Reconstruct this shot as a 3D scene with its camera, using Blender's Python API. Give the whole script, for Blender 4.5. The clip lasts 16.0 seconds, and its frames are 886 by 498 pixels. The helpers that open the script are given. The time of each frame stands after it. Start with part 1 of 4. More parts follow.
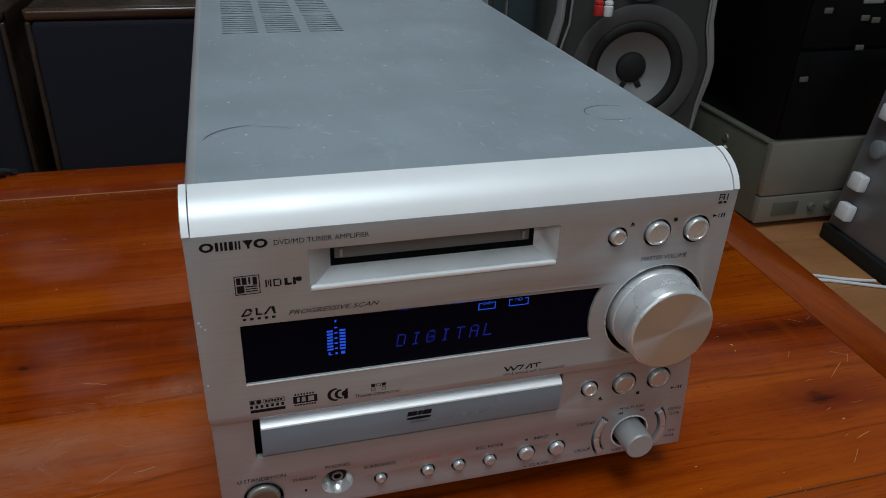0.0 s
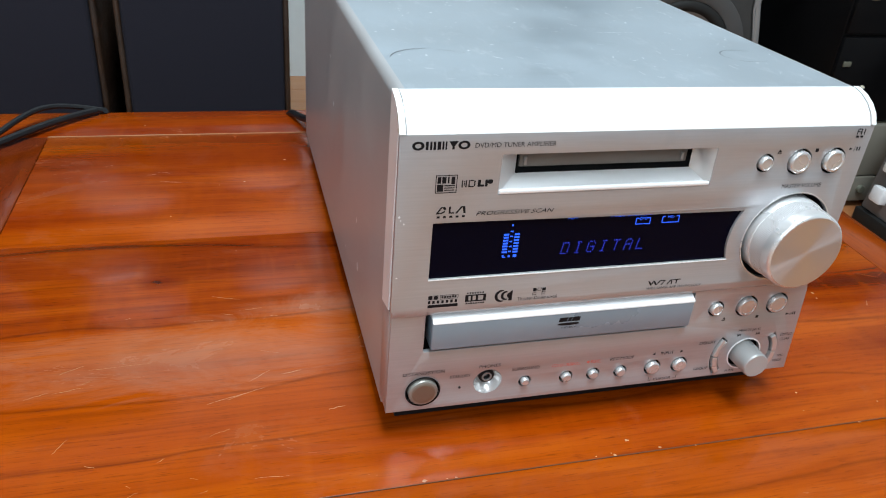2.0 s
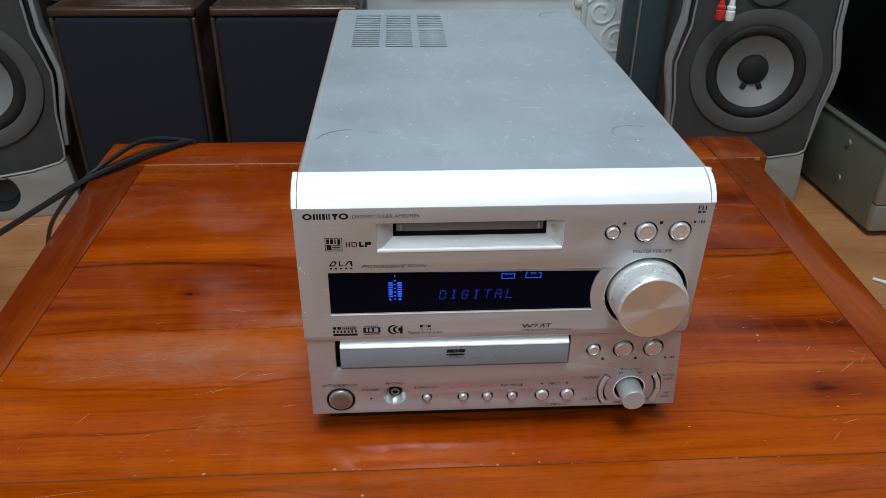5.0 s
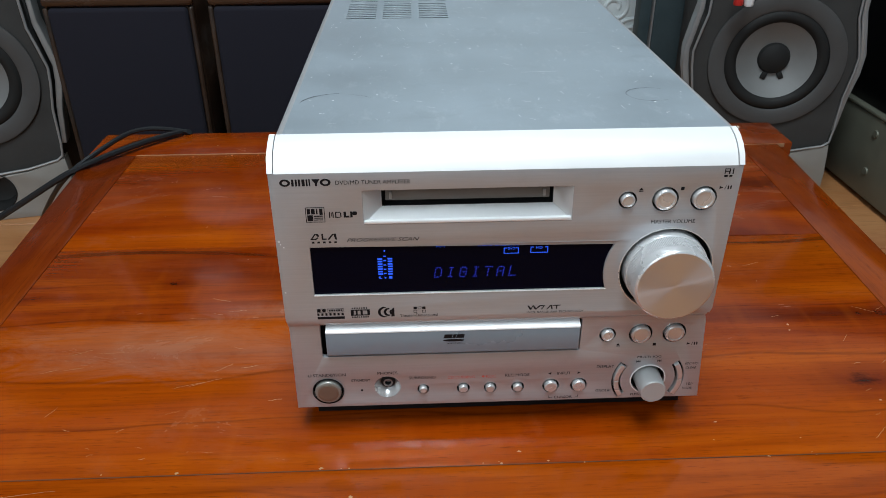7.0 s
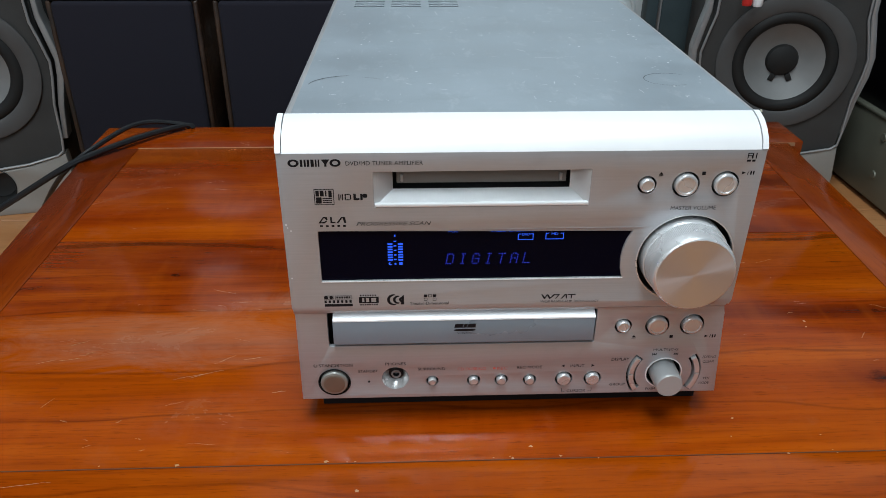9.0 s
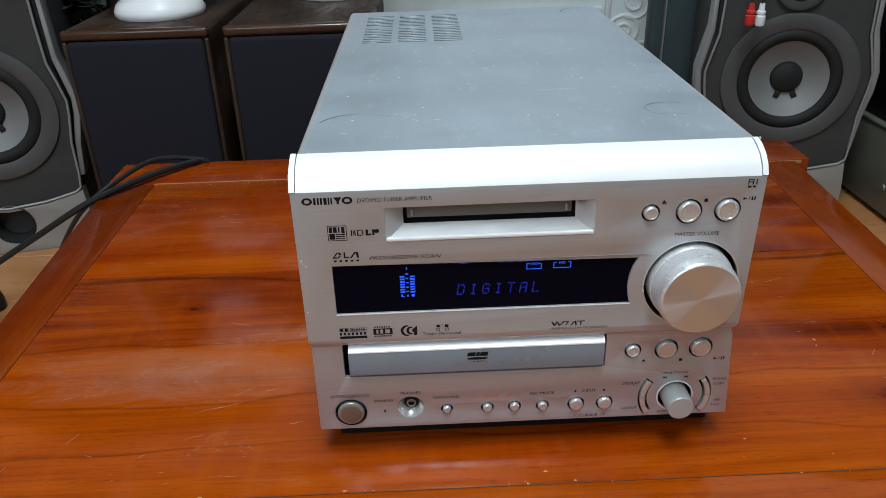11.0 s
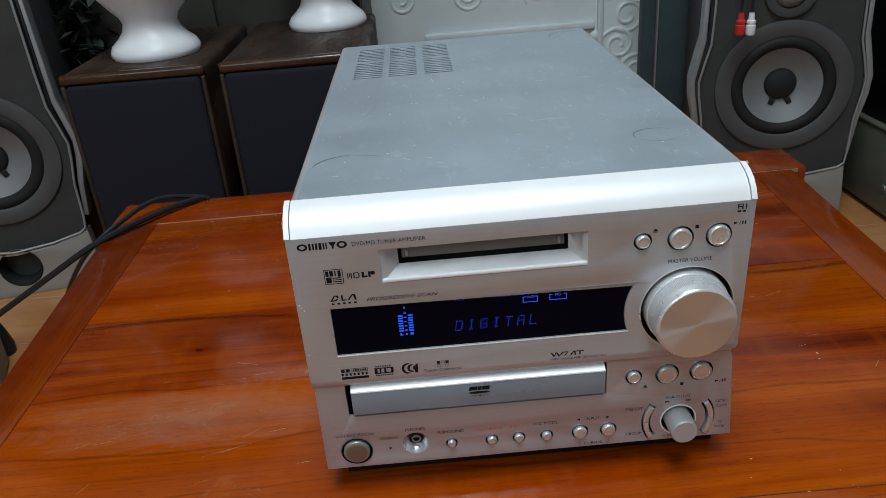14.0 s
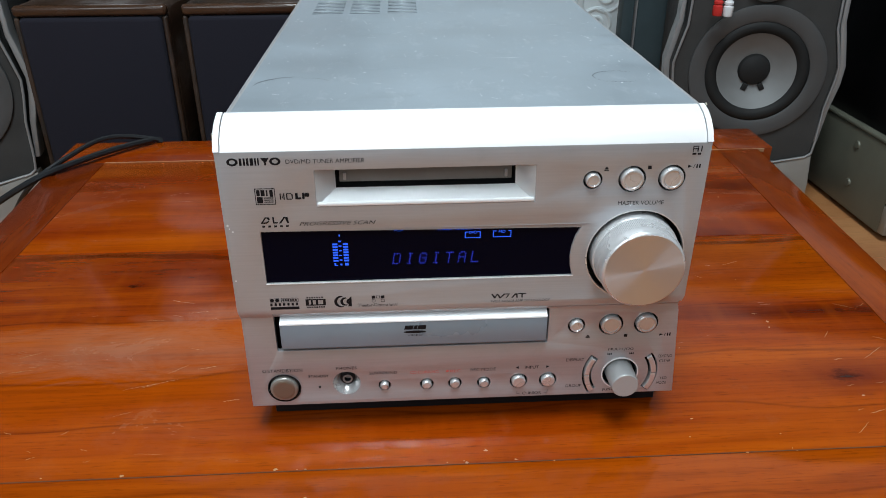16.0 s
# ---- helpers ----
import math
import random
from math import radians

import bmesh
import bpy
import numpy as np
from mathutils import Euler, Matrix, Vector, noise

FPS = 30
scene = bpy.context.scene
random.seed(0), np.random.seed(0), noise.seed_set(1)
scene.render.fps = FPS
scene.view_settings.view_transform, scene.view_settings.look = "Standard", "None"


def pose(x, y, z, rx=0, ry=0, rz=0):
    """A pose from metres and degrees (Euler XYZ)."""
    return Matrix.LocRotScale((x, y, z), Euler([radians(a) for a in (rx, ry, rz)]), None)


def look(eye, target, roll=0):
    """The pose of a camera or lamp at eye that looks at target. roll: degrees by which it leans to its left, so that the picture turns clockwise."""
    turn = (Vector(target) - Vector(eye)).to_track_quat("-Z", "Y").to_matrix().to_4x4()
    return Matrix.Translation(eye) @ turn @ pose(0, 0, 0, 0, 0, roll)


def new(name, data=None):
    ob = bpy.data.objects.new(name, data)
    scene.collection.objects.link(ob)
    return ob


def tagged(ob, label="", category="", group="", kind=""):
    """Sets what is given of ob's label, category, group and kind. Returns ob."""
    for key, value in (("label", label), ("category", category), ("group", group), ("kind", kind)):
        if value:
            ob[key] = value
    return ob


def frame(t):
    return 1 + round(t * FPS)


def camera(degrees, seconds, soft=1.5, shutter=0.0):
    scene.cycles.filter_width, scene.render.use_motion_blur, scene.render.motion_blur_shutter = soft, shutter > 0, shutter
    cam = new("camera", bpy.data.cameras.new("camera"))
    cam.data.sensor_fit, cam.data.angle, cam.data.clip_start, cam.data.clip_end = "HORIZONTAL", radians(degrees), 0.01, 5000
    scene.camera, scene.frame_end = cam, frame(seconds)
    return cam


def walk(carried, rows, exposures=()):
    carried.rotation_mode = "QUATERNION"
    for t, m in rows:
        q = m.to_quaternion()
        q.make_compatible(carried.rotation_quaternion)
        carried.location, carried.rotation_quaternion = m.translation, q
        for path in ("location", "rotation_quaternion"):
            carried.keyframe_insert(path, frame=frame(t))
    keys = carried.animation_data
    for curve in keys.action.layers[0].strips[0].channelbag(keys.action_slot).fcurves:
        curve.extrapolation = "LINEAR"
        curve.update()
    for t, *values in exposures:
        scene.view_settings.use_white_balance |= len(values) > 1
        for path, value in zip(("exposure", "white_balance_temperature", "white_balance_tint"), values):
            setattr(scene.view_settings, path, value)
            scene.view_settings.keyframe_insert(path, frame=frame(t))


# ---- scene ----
cam = camera(60.70, 16.0, soft=0.4, shutter=0.2)
PATH = [
    (0, (-0.0825, -0.2283, 0.2631), (0.0414, 0.1937, 0.0253), 2.23),
    (0.5, (-0.0963, -0.2307, 0.2518), (0.0262, 0.1895, 0.0101), 4.14),
    (1, (-0.1270, -0.2330, 0.2379), (0.0060, 0.1786, -0.0129), 6.63),
    (1.5, (-0.1597, -0.2328, 0.2400), (-0.0185, 0.1749, -0.0127), 4.42),
    (2, (-0.1591, -0.2471, 0.2454), (-0.0310, 0.1696, 0.0004), 5.04),
    (2.5, (-0.0833, -0.2849, 0.2719), (-0.0174, 0.1542, 0.0421), 5.36),
    (3, (-0.0322, -0.3096, 0.2953), (0.0191, 0.1199, 0.0446), 4.05),
    (3.5, (-0.0471, -0.3398, 0.3239), (-0.0248, 0.0889, 0.0676), 2.96),
    (3.7, (-0.0480, -0.3352, 0.3227), (-0.0298, 0.0945, 0.0677), 2.06),
    (5.8, (-0.0528, -0.3072, 0.2994), (-0.0229, 0.1236, 0.0474), 0.55),
    (6, (-0.0515, -0.3015, 0.2935), (-0.0203, 0.1313, 0.0451), 1.21),
    (6.5, (-0.0472, -0.3056, 0.2861), (-0.0215, 0.1292, 0.0404), 1.99),
    (7, (-0.0404, -0.2981, 0.2788), (-0.0224, 0.1363, 0.0319), -0.17),
    (7.5, (-0.0453, -0.2989, 0.2690), (-0.0338, 0.1378, 0.0258), 0.96),
    (8, (-0.0422, -0.2937, 0.2658), (-0.0271, 0.1423, 0.0214), 0.09),
    (8.5, (-0.0455, -0.2939, 0.2663), (-0.0290, 0.1428, 0.0233), 0.25),
    (9, (-0.0458, -0.2931, 0.2649), (-0.0274, 0.1437, 0.0222), 0.38),
    (11.5, (-0.0445, -0.2998, 0.2757), (-0.0359, 0.1454, 0.0484), -2.19),
    (12, (-0.0439, -0.2996, 0.2771), (-0.0358, 0.1465, 0.0516), -2.59),
    (12.5, (-0.0431, -0.2996, 0.2790), (-0.0351, 0.1475, 0.0551), -3.02),
    (13, (-0.0426, -0.2993, 0.2801), (-0.0347, 0.1486, 0.0579), -3.41),
    (13.5, (-0.0419, -0.2967, 0.2806), (-0.0342, 0.1516, 0.0593), -3.67),
    (14, (-0.0389, -0.2979, 0.2842), (-0.0327, 0.1504, 0.0628), -4.66),
    (14.5, (-0.0431, -0.2970, 0.2785), (-0.0347, 0.1491, 0.0528), -3.31),
    (15, (-0.0355, -0.2984, 0.2575), (-0.0203, 0.1448, 0.0265), 0.78),
    (15.5, (-0.0314, -0.2906, 0.2473), (-0.0050, 0.1491, 0.0106), 1.24),
    (16, (-0.0259, -0.2939, 0.2544), (-0.0017, 0.1489, 0.0234), -0.16),
]
EXPOSURES = [(0, -0.78), (0.5, -0.6), (1.0, -0.18), (1.5, 0.32), (2.0, 0.62), (2.5, 0.48), (3.0, 0.13), (3.5, 0.05), (9, 0.06), (12.5, 0.06), (14, -0.25), (14.5, -0.25), (15, -0.18), (15.5, 0.05), (16, 0.2)]
walk(cam, [(t, look(eye, target, roll)) for t, eye, target, roll in PATH], EXPOSURES)

# ---------- world and lamps ----------
FLOOR, CEIL = -0.20, 2.15
world = bpy.data.worlds.new("room_air")
scene.world = world
world.use_nodes = True
world.node_tree.nodes["Background"].inputs[0].default_value = (0.62, 0.70, 0.80, 1)
world.node_tree.nodes["Background"].inputs[1].default_value = 0.25


def area(name, at, target, sx, sy, watts, colour):
    lamp = bpy.data.lights.new(name, "AREA")
    lamp.shape, lamp.size, lamp.size_y, lamp.energy, lamp.color = "RECTANGLE", sx, sy, watts, colour
    ob = new(name, lamp)
    ob.matrix_world = look(at, target)
    return ob


area("ceiling_tube", (-0.06, -0.52, 2.08), (-0.06, -0.519, 0), 0.55, 1.15, 45, (0.82, 0.94, 1.0))
# added fill lamp from the front left; the room has no window there
area("window_light", (-0.9, -1.85, 1.35), (0.0, 0.2, 0.1), 1.3, 1.1, 20, (0.83, 0.93, 1.0))

# ---------- materials ----------


def mat(name, base, rough=0.5, metal=0.0, coat=0.0, ior=1.45):
    m = bpy.data.materials.new(name)
    m.use_nodes = True
    b = m.node_tree.nodes["Principled BSDF"]
    b.inputs["Base Color"].default_value = (*base, 1)
    b.inputs["Roughness"].default_value = rough
    b.inputs["Metallic"].default_value = metal
    b.inputs["Coat Weight"].default_value = coat
    b.inputs["IOR"].default_value = ior
    return m


def node(m, kind, **sets):
    n = m.node_tree.nodes.new(kind)
    for k, v in sets.items():
        n.inputs[k].default_value = v
    return n


def link(m, a, b):
    m.node_tree.links.new(a, b)


def coords(m, scale, shift_random=False):
    tc = node(m, "ShaderNodeTexCoord")
    mp = node(m, "ShaderNodeMapping")
    mp.inputs["Scale"].default_value = scale
    link(m, tc.outputs["Object"], mp.inputs["Vector"])
    if shift_random:
        oi = node(m, "ShaderNodeObjectInfo")
        mul = node(m, "ShaderNodeMath")
        mul.operation = "MULTIPLY"
        mul.inputs[1].default_value = 37.0
        comb = node(m, "ShaderNodeCombineXYZ")
        link(m, oi.outputs["Random"], mul.inputs[0])
        for k in ("X", "Y", "Z"):
            link(m, mul.outputs[0], comb.inputs[k])
        link(m, comb.outputs[0], mp.inputs["Location"])
    return mp.outputs["Vector"]


def ramp(m, fac, stops):
    r = node(m, "ShaderNodeValToRGB")
    e = r.color_ramp.elements
    while len(e) < len(stops):
        e.new(0.5)
    for el, (p, c) in zip(e, stops):
        el.position, el.color = p, (*c, 1)
    link(m, fac, r.inputs[0])
    return r.outputs[0]


def noise_tex(m, vec, scale, detail=4.0, rough=0.55, distort=0.0):
    n = node(m, "ShaderNodeTexNoise", Scale=scale, Detail=detail, Roughness=rough, Distortion=distort)
    link(m, vec, n.inputs["Vector"])
    return n.outputs["Fac"]


def mix(m, fac, a, b, blend="MIX"):
    n = m.node_tree.nodes.new("ShaderNodeMix")
    n.data_type, n.blend_type = "RGBA", blend
    for sock, v in ((n.inputs[0], fac), (n.inputs[6], a), (n.inputs[7], b)):
        if isinstance(v, (int, float)):
            sock.default_value = v
        elif isinstance(v, tuple):
            sock.default_value = (*v, 1)
        else:
            link(m, v, sock)
    return n.outputs[2]


def bump(m, height, strength, dist=0.001):
    b = node(m, "ShaderNodeBump", Strength=strength, Distance=dist)
    link(m, height, b.inputs["Height"])
    link(m, b.outputs[0], m.node_tree.nodes["Principled BSDF"].inputs["Normal"])


def set_in(m, name, out):
    link(m, out, m.node_tree.nodes["Principled BSDF"].inputs[name])


def span(m, fac, lo, hi, a=0.0, b=1.0):
    n = node(m, "ShaderNodeMapRange")
    for k, v in ((1, lo), (2, hi), (3, a), (4, b)):
        n.inputs[k].default_value = v
    link(m, fac, n.inputs[0])
    return n.outputs[0]


def wood(name, dark, mid, light, along, rough=0.2, coat=0.35, fine=1.0, knots=(), haze=0.0, streaks=(), cloudy=()):
    """Varnished timber; along: the axis of the grain; knots: (x, y, size) on the top; streaks: (y, width, strength) dark
    growth lines that wander along x; cloudy: (x, y, size) where the varnish is rubbed dull."""
    m = mat(name, mid, rough, coat=coat)
    m.node_tree.nodes["Principled BSDF"].inputs["Coat Roughness"].default_value = 0.08
    ax = "xyz".index(along)

    def stretched(a, c):
        return tuple(a * fine if k == ax else c * fine for k in range(3))

    def calc(op, a, b=0.0, c=0.0):
        n = node(m, "ShaderNodeMath")
        n.operation = op
        for sock, v in zip(n.inputs, (a, b, c)):
            if isinstance(v, (int, float)):
                sock.default_value = v
            else:
                link(m, v, sock)
        return n.outputs[0]

    def spot(x, y, wx, wy):
        tc = node(m, "ShaderNodeTexCoord")
        mp = node(m, "ShaderNodeMapping")
        mp.inputs["Location"].default_value = (-x / wx, -y / wy, 0)
        mp.inputs["Scale"].default_value = (1 / wx, 1 / wy, 0)
        link(m, tc.outputs["Object"], mp.inputs["Vector"])
        ln = node(m, "ShaderNodeVectorMath")
        ln.operation = "LENGTH"
        link(m, mp.outputs[0], ln.inputs[0])
        return ln.outputs["Value"]

    big = noise_tex(m, coords(m, stretched(1.6, 15), True), 1.0, 4, 0.55, 1.3)
    mid_band = noise_tex(m, coords(m, stretched(2.6, 62), True), 1.0, 4, 0.6, 1.2)
    grain = noise_tex(m, coords(m, stretched(16, 480), True), 1.0, 4, 0.6, 0.0)
    patch = noise_tex(m, coords(m, (7, 7, 7), True), 0.9, 3)
    pores = noise_tex(m, coords(m, stretched(90, 1100), True), 1.0, 2, 0.5)
    figure = noise_tex(m, coords(m, stretched(70, 12), True), 1.0, 2, 0.5, 0.4)
    col = ramp(m, big, [(0.30, dark), (0.47, mid), (0.70, light)])
    col = mix(m, span(m, mid_band, 0.54, 0.76, 0.0, 0.42), col, dark)
    col = mix(m, span(m, grain, 0.48, 0.66, 0.0, 0.30), col, dark)
    col = mix(m, span(m, pores, 0.60, 0.70, 0.0, 0.40), col, tuple(c * 0.6 for c in dark))
    col = mix(m, span(m, patch, 0.45, 0.75, 0.0, 0.35), col, light)
    col = mix(m, span(m, figure, 0.50, 0.70, 0.0, 0.16), col, light)
    ruddy = noise_tex(m, coords(m, (4, 5, 5)), 1.0, 3, 0.5, 0.6)
    col = mix(m, span(m, ruddy, 0.46, 0.66, 0.0, 0.5), col, (mid[0] * 0.78, mid[1] * 0.58, mid[2] * 0.6))
    if streaks:
        tc = node(m, "ShaderNodeTexCoord")
        sep = node(m, "ShaderNodeSeparateXYZ")
        link(m, tc.outputs["Object"], sep.inputs[0])
        wander = noise_tex(m, coords(m, (4.5, 7, 1)), 1.0, 2, 0.5)
        ragged = noise_tex(m, coords(m, stretched(22, 190)), 1.0, 4, 0.65)
        for y, width, strength in streaks:
            d = calc("ABSOLUTE", calc("SUBTRACT", calc("MULTIPLY_ADD", wander, 0.055, sep.outputs["Y"]), y + 0.0275))
            d = calc("MULTIPLY_ADD", ragged, width * 1.7, d)
            col = mix(m, span(m, d, width * 0.55, width * 1.9, strength, 0.0), col, tuple(c * 0.5 for c in dark))
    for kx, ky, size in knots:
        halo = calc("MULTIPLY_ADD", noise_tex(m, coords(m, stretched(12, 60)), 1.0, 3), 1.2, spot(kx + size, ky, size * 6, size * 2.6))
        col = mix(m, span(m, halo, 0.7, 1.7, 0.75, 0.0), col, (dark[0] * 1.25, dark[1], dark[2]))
        rag = calc("MULTIPLY_ADD", noise_tex(m, coords(m, stretched(90, 210)), 1.0, 4, 0.7), 2.2, spot(kx, ky, size * 1.5, size))
        col = mix(m, span(m, rag, 1.2, 2.0, 0.96, 0.0), col, tuple(c * 0.25 for c in dark))
    scuff = noise_tex(m, coords(m, stretched(9, 22)), 1.0, 6, 0.72, 0.6)
    dulled = span(m, scuff, 0.45, 0.72, rough * 0.8, rough * 2.2)
    if haze:
        col = mix(m, span(m, scuff, 0.56, 0.78, 0.0, haze), col, (0.42, 0.27, 0.19))
    for x, y, size in cloudy:
        wisps = noise_tex(m, coords(m, stretched(16, 34)), 1.0, 7, 0.75, 1.0)
        near = calc("MULTIPLY_ADD", wisps, -1.9, spot(x, y, size * 1.9, size * 0.62))
        col = mix(m, span(m, near, -1.05, -0.15, 0.26, 0.0), col, (0.42, 0.29, 0.21))
        dulled = calc("MAXIMUM", dulled, span(m, near, -0.9, 0.0, rough * 1.9, 0.0))
    set_in(m, "Base Color", col)
    set_in(m, "Roughness", dulled)
    bump(m, grain, 0.06, 0.0004)
    return m


def satin(name, base, rough, metal, speck=(0.9, 0.9, 0.9), speck_amount=0.0, brushed=None, vary=0.08):
    """Painted or brushed metal with cloudy wear and, where asked, scattered scuffs."""
    m = mat(name, base, rough, metal)
    v = coords(m, (1, 1, 1))
    cloud = noise_tex(m, v, 22, 5, 0.6)
    lo = tuple(c * (1 - vary) for c in base)
    hi = tuple(min(1, c * (1 + vary)) for c in base)
    col = ramp(m, cloud, [(0.3, lo), (0.7, hi)])
    if speck_amount:
        smear = noise_tex(m, coords(m, (1, 0.4, 1)), 95, 7, 0.78, 0.25)
        col = mix(m, span(m, smear, 0.55, 0.80, 0.0, 0.34 * speck_amount), col, speck)
        grime = noise_tex(m, coords(m, (0.6, 1, 1)), 34, 5, 0.7, 0.8)
        col = mix(m, span(m, grime, 0.56, 0.76, 0.0, 0.26 * speck_amount), col, tuple(c * 0.55 for c in base))
        sp = noise_tex(m, coords(m, (1, 0.45, 1)), 310, 2, 0.5)
        sparse = noise_tex(m, v, 46, 3)
        f = node(m, "ShaderNodeMath")
        f.operation = "MULTIPLY"
        link(m, span(m, sp, 0.70, 0.76), f.inputs[0])
        link(m, span(m, sparse, 0.52, 0.66, 0.0, speck_amount), f.inputs[1])
        col = mix(m, f.outputs[0], col, speck)
    if brushed:
        hair = noise_tex(m, coords(m, tuple(30 * k for k in brushed)), 1.0, 3, 0.6)
        col = mix(m, span(m, hair, 0.35, 0.65, 0.0, 0.22), col, tuple(c * 0.72 for c in base))
        blotch = noise_tex(m, v, 60, 5, 0.7)
        col = mix(m, span(m, blotch, 0.58, 0.75, 0.0, 0.2), col, tuple(c * 0.7 for c in base))
    set_in(m, "Base Color", col)
    fine = noise_tex(m, coords(m, brushed or (1, 1, 1)), 900 if not brushed else 60, 3)
    set_in(m, "Roughness", span(m, cloud, 0.3, 0.7, rough * 0.85, rough * 1.2))
    bump(m, fine, 0.05 if not brushed else 0.1, 0.0003)
    return m


def glow(name, colour, strength):
    m = mat(name, (0.0, 0.0, 0.0), 0.4)
    b = m.node_tree.nodes["Principled BSDF"]
    b.inputs["Emission Color"].default_value = (*colour, 1)
    b.inputs["Emission Strength"].default_value = strength
    return m


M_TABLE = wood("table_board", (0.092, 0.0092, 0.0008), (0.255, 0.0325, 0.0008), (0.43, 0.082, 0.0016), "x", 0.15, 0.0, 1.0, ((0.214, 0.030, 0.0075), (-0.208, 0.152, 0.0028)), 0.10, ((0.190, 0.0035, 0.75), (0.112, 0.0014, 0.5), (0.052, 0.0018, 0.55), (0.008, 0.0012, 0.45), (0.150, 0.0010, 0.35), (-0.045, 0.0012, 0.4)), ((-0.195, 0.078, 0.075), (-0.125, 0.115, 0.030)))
M_STILE = wood("table_stile", (0.080, 0.010, 0.002), (0.165, 0.023, 0.002), (0.25, 0.044, 0.004), "y", 0.13, 0.0, 1.0, (), 0.10)
M_STILE_PALE = wood("table_stile_pale", (0.085, 0.010, 0.001), (0.185, 0.026, 0.0015), (0.30, 0.055, 0.003), "y", 0.15, 0.0, 1.0, (), 0.06)
M_BOXWOOD = wood("walnut_veneer", (0.012, 0.007, 0.004), (0.028, 0.014, 0.008), (0.046, 0.024, 0.014), "y", 0.5, 0.0)
M_LIP = wood("polished_lipping", (0.016, 0.008, 0.004), (0.040, 0.018, 0.009), (0.060, 0.028, 0.015), "x", 0.22, 0.0)
M_FLOOR = wood("floor_laminate", (0.28, 0.11, 0.035), (0.38, 0.165, 0.06), (0.47, 0.22, 0.09), "x", 0.35, 0.1, 0.4)
M_FRONT = satin("silver_front", (0.470, 0.477, 0.500), 0.34, 0.52, brushed=(1, 40, 40), vary=0.04)
# face silver made near white: lamp brightness on edges is put into the colour
M_CAP = satin("silver_lit", (0.88, 0.89, 0.90), 0.40, 0.15, vary=0.02)
M_TOP = satin("grey_top_paint", (0.33, 0.38, 0.425), 0.34, 0.3, (0.75, 0.78, 0.8), 0.9, vary=0.10)
M_SIDE = satin("grey_side_paint", (0.46, 0.46, 0.47), 0.36, 0.35, (0.8, 0.8, 0.8), 0.3, vary=0.06)
M_KNOB = satin("spun_aluminium", (0.74, 0.75, 0.76), 0.26, 0.55, vary=0.02)
M_SPUN = mat("spun_face", (0.68, 0.72, 0.79), 0.30, 0.92)
_b = M_SPUN.node_tree.nodes["Principled BSDF"]
_b.inputs["Anisotropic"].default_value = 0.92
_b.inputs["Anisotropic Rotation"].default_value = 0.0
_t = M_SPUN.node_tree.nodes.new("ShaderNodeTangent")
_t.direction_type, _t.axis = "RADIAL", "Y"
link(M_SPUN, _t.outputs[0], _b.inputs["Tangent"])
M_BUTTON = satin("button_silver", (0.66, 0.66, 0.66), 0.27, 0.6, vary=0.02)
M_JOG = satin("jog_silver", (0.46, 0.47, 0.47), 0.38, 0.3, vary=0.03)
M_STBYRING = satin("standby_ring", (0.30, 0.295, 0.27), 0.36, 0.5, vary=0.04)
M_STBY = satin("standby_button", (0.25, 0.22, 0.18), 0.35, 0.7, vary=0.05)
M_TRAY = satin("tray_silver", (0.245, 0.32, 0.39), 0.28, 0.3, vary=0.06)
M_DARK = mat("black_recess", (0.012, 0.012, 0.013), 0.5)
M_PANE = mat("smoked_display", (0.0015, 0.0018, 0.007), 0.06, ior=1.22)
M_SHUTTER = satin("grey_shutter", (0.15, 0.15, 0.145), 0.4, 0.2, vary=0.1)
M_INK = mat("black_print", (0.008, 0.008, 0.01), 0.55)
M_REDINK = mat("red_print", (0.62, 0.13, 0.10), 0.55)
M_BLUE = glow("blue_segment", (0.02, 0.12, 1.0), 1.0)
M_DIMBLUE = glow("dim_blue_segment", (0.03, 0.07, 1.0), 0.7)
M_WEAR = mat("bare_scratch", (0.75, 0.78, 0.8), 0.4, 0.3)
M_WORN = mat("worn_cream_edge", (0.62, 0.58, 0.46), 0.5)
M_PEN = mat("pen_mark", (0.03, 0.03, 0.035), 0.6)
M_CLOTH = mat("navy_grille_cloth", (0.014, 0.0135, 0.020), 0.95)
M_CERAMIC = satin("white_glaze", (0.76, 0.76, 0.78), 0.32, 0.0, vary=0.04)
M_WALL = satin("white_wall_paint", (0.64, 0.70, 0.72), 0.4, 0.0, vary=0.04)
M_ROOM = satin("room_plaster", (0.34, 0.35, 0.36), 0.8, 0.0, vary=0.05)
M_TEAL = satin("dark_teal_panel", (0.044, 0.063, 0.070), 0.5, 0.0, vary=0.12)
M_TRIM = satin("pewter_trim", (0.33, 0.335, 0.34), 0.4, 0.5, vary=0.06)
M_SPKBODY = satin("charcoal_plastic", (0.055, 0.055, 0.055), 0.55, 0.0, vary=0.1)
M_SPKSILVER = satin("warm_silver_plastic", (0.30, 0.29, 0.27), 0.45, 0.3, vary=0.05)
M_BAFFLE = satin("mesh_over_baffle", (0.044, 0.043, 0.042), 0.6, 0.0, vary=0.15)
M_FRAME = satin("driver_frame", (0.074, 0.074, 0.075), 0.5, 0.2, vary=0.08)
M_CONE = satin("driver_cone", (0.20, 0.205, 0.205), 0.5, 0.2, vary=0.08)
M_RUBBER = mat("black_rubber", (0.018, 0.018, 0.018), 0.6)
M_CABLE = mat("black_cable", (0.008, 0.009, 0.011), 0.42)
M_OLIVE = satin("olive_grey_board", (0.050, 0.048, 0.040), 0.6, 0.0, vary=0.15)
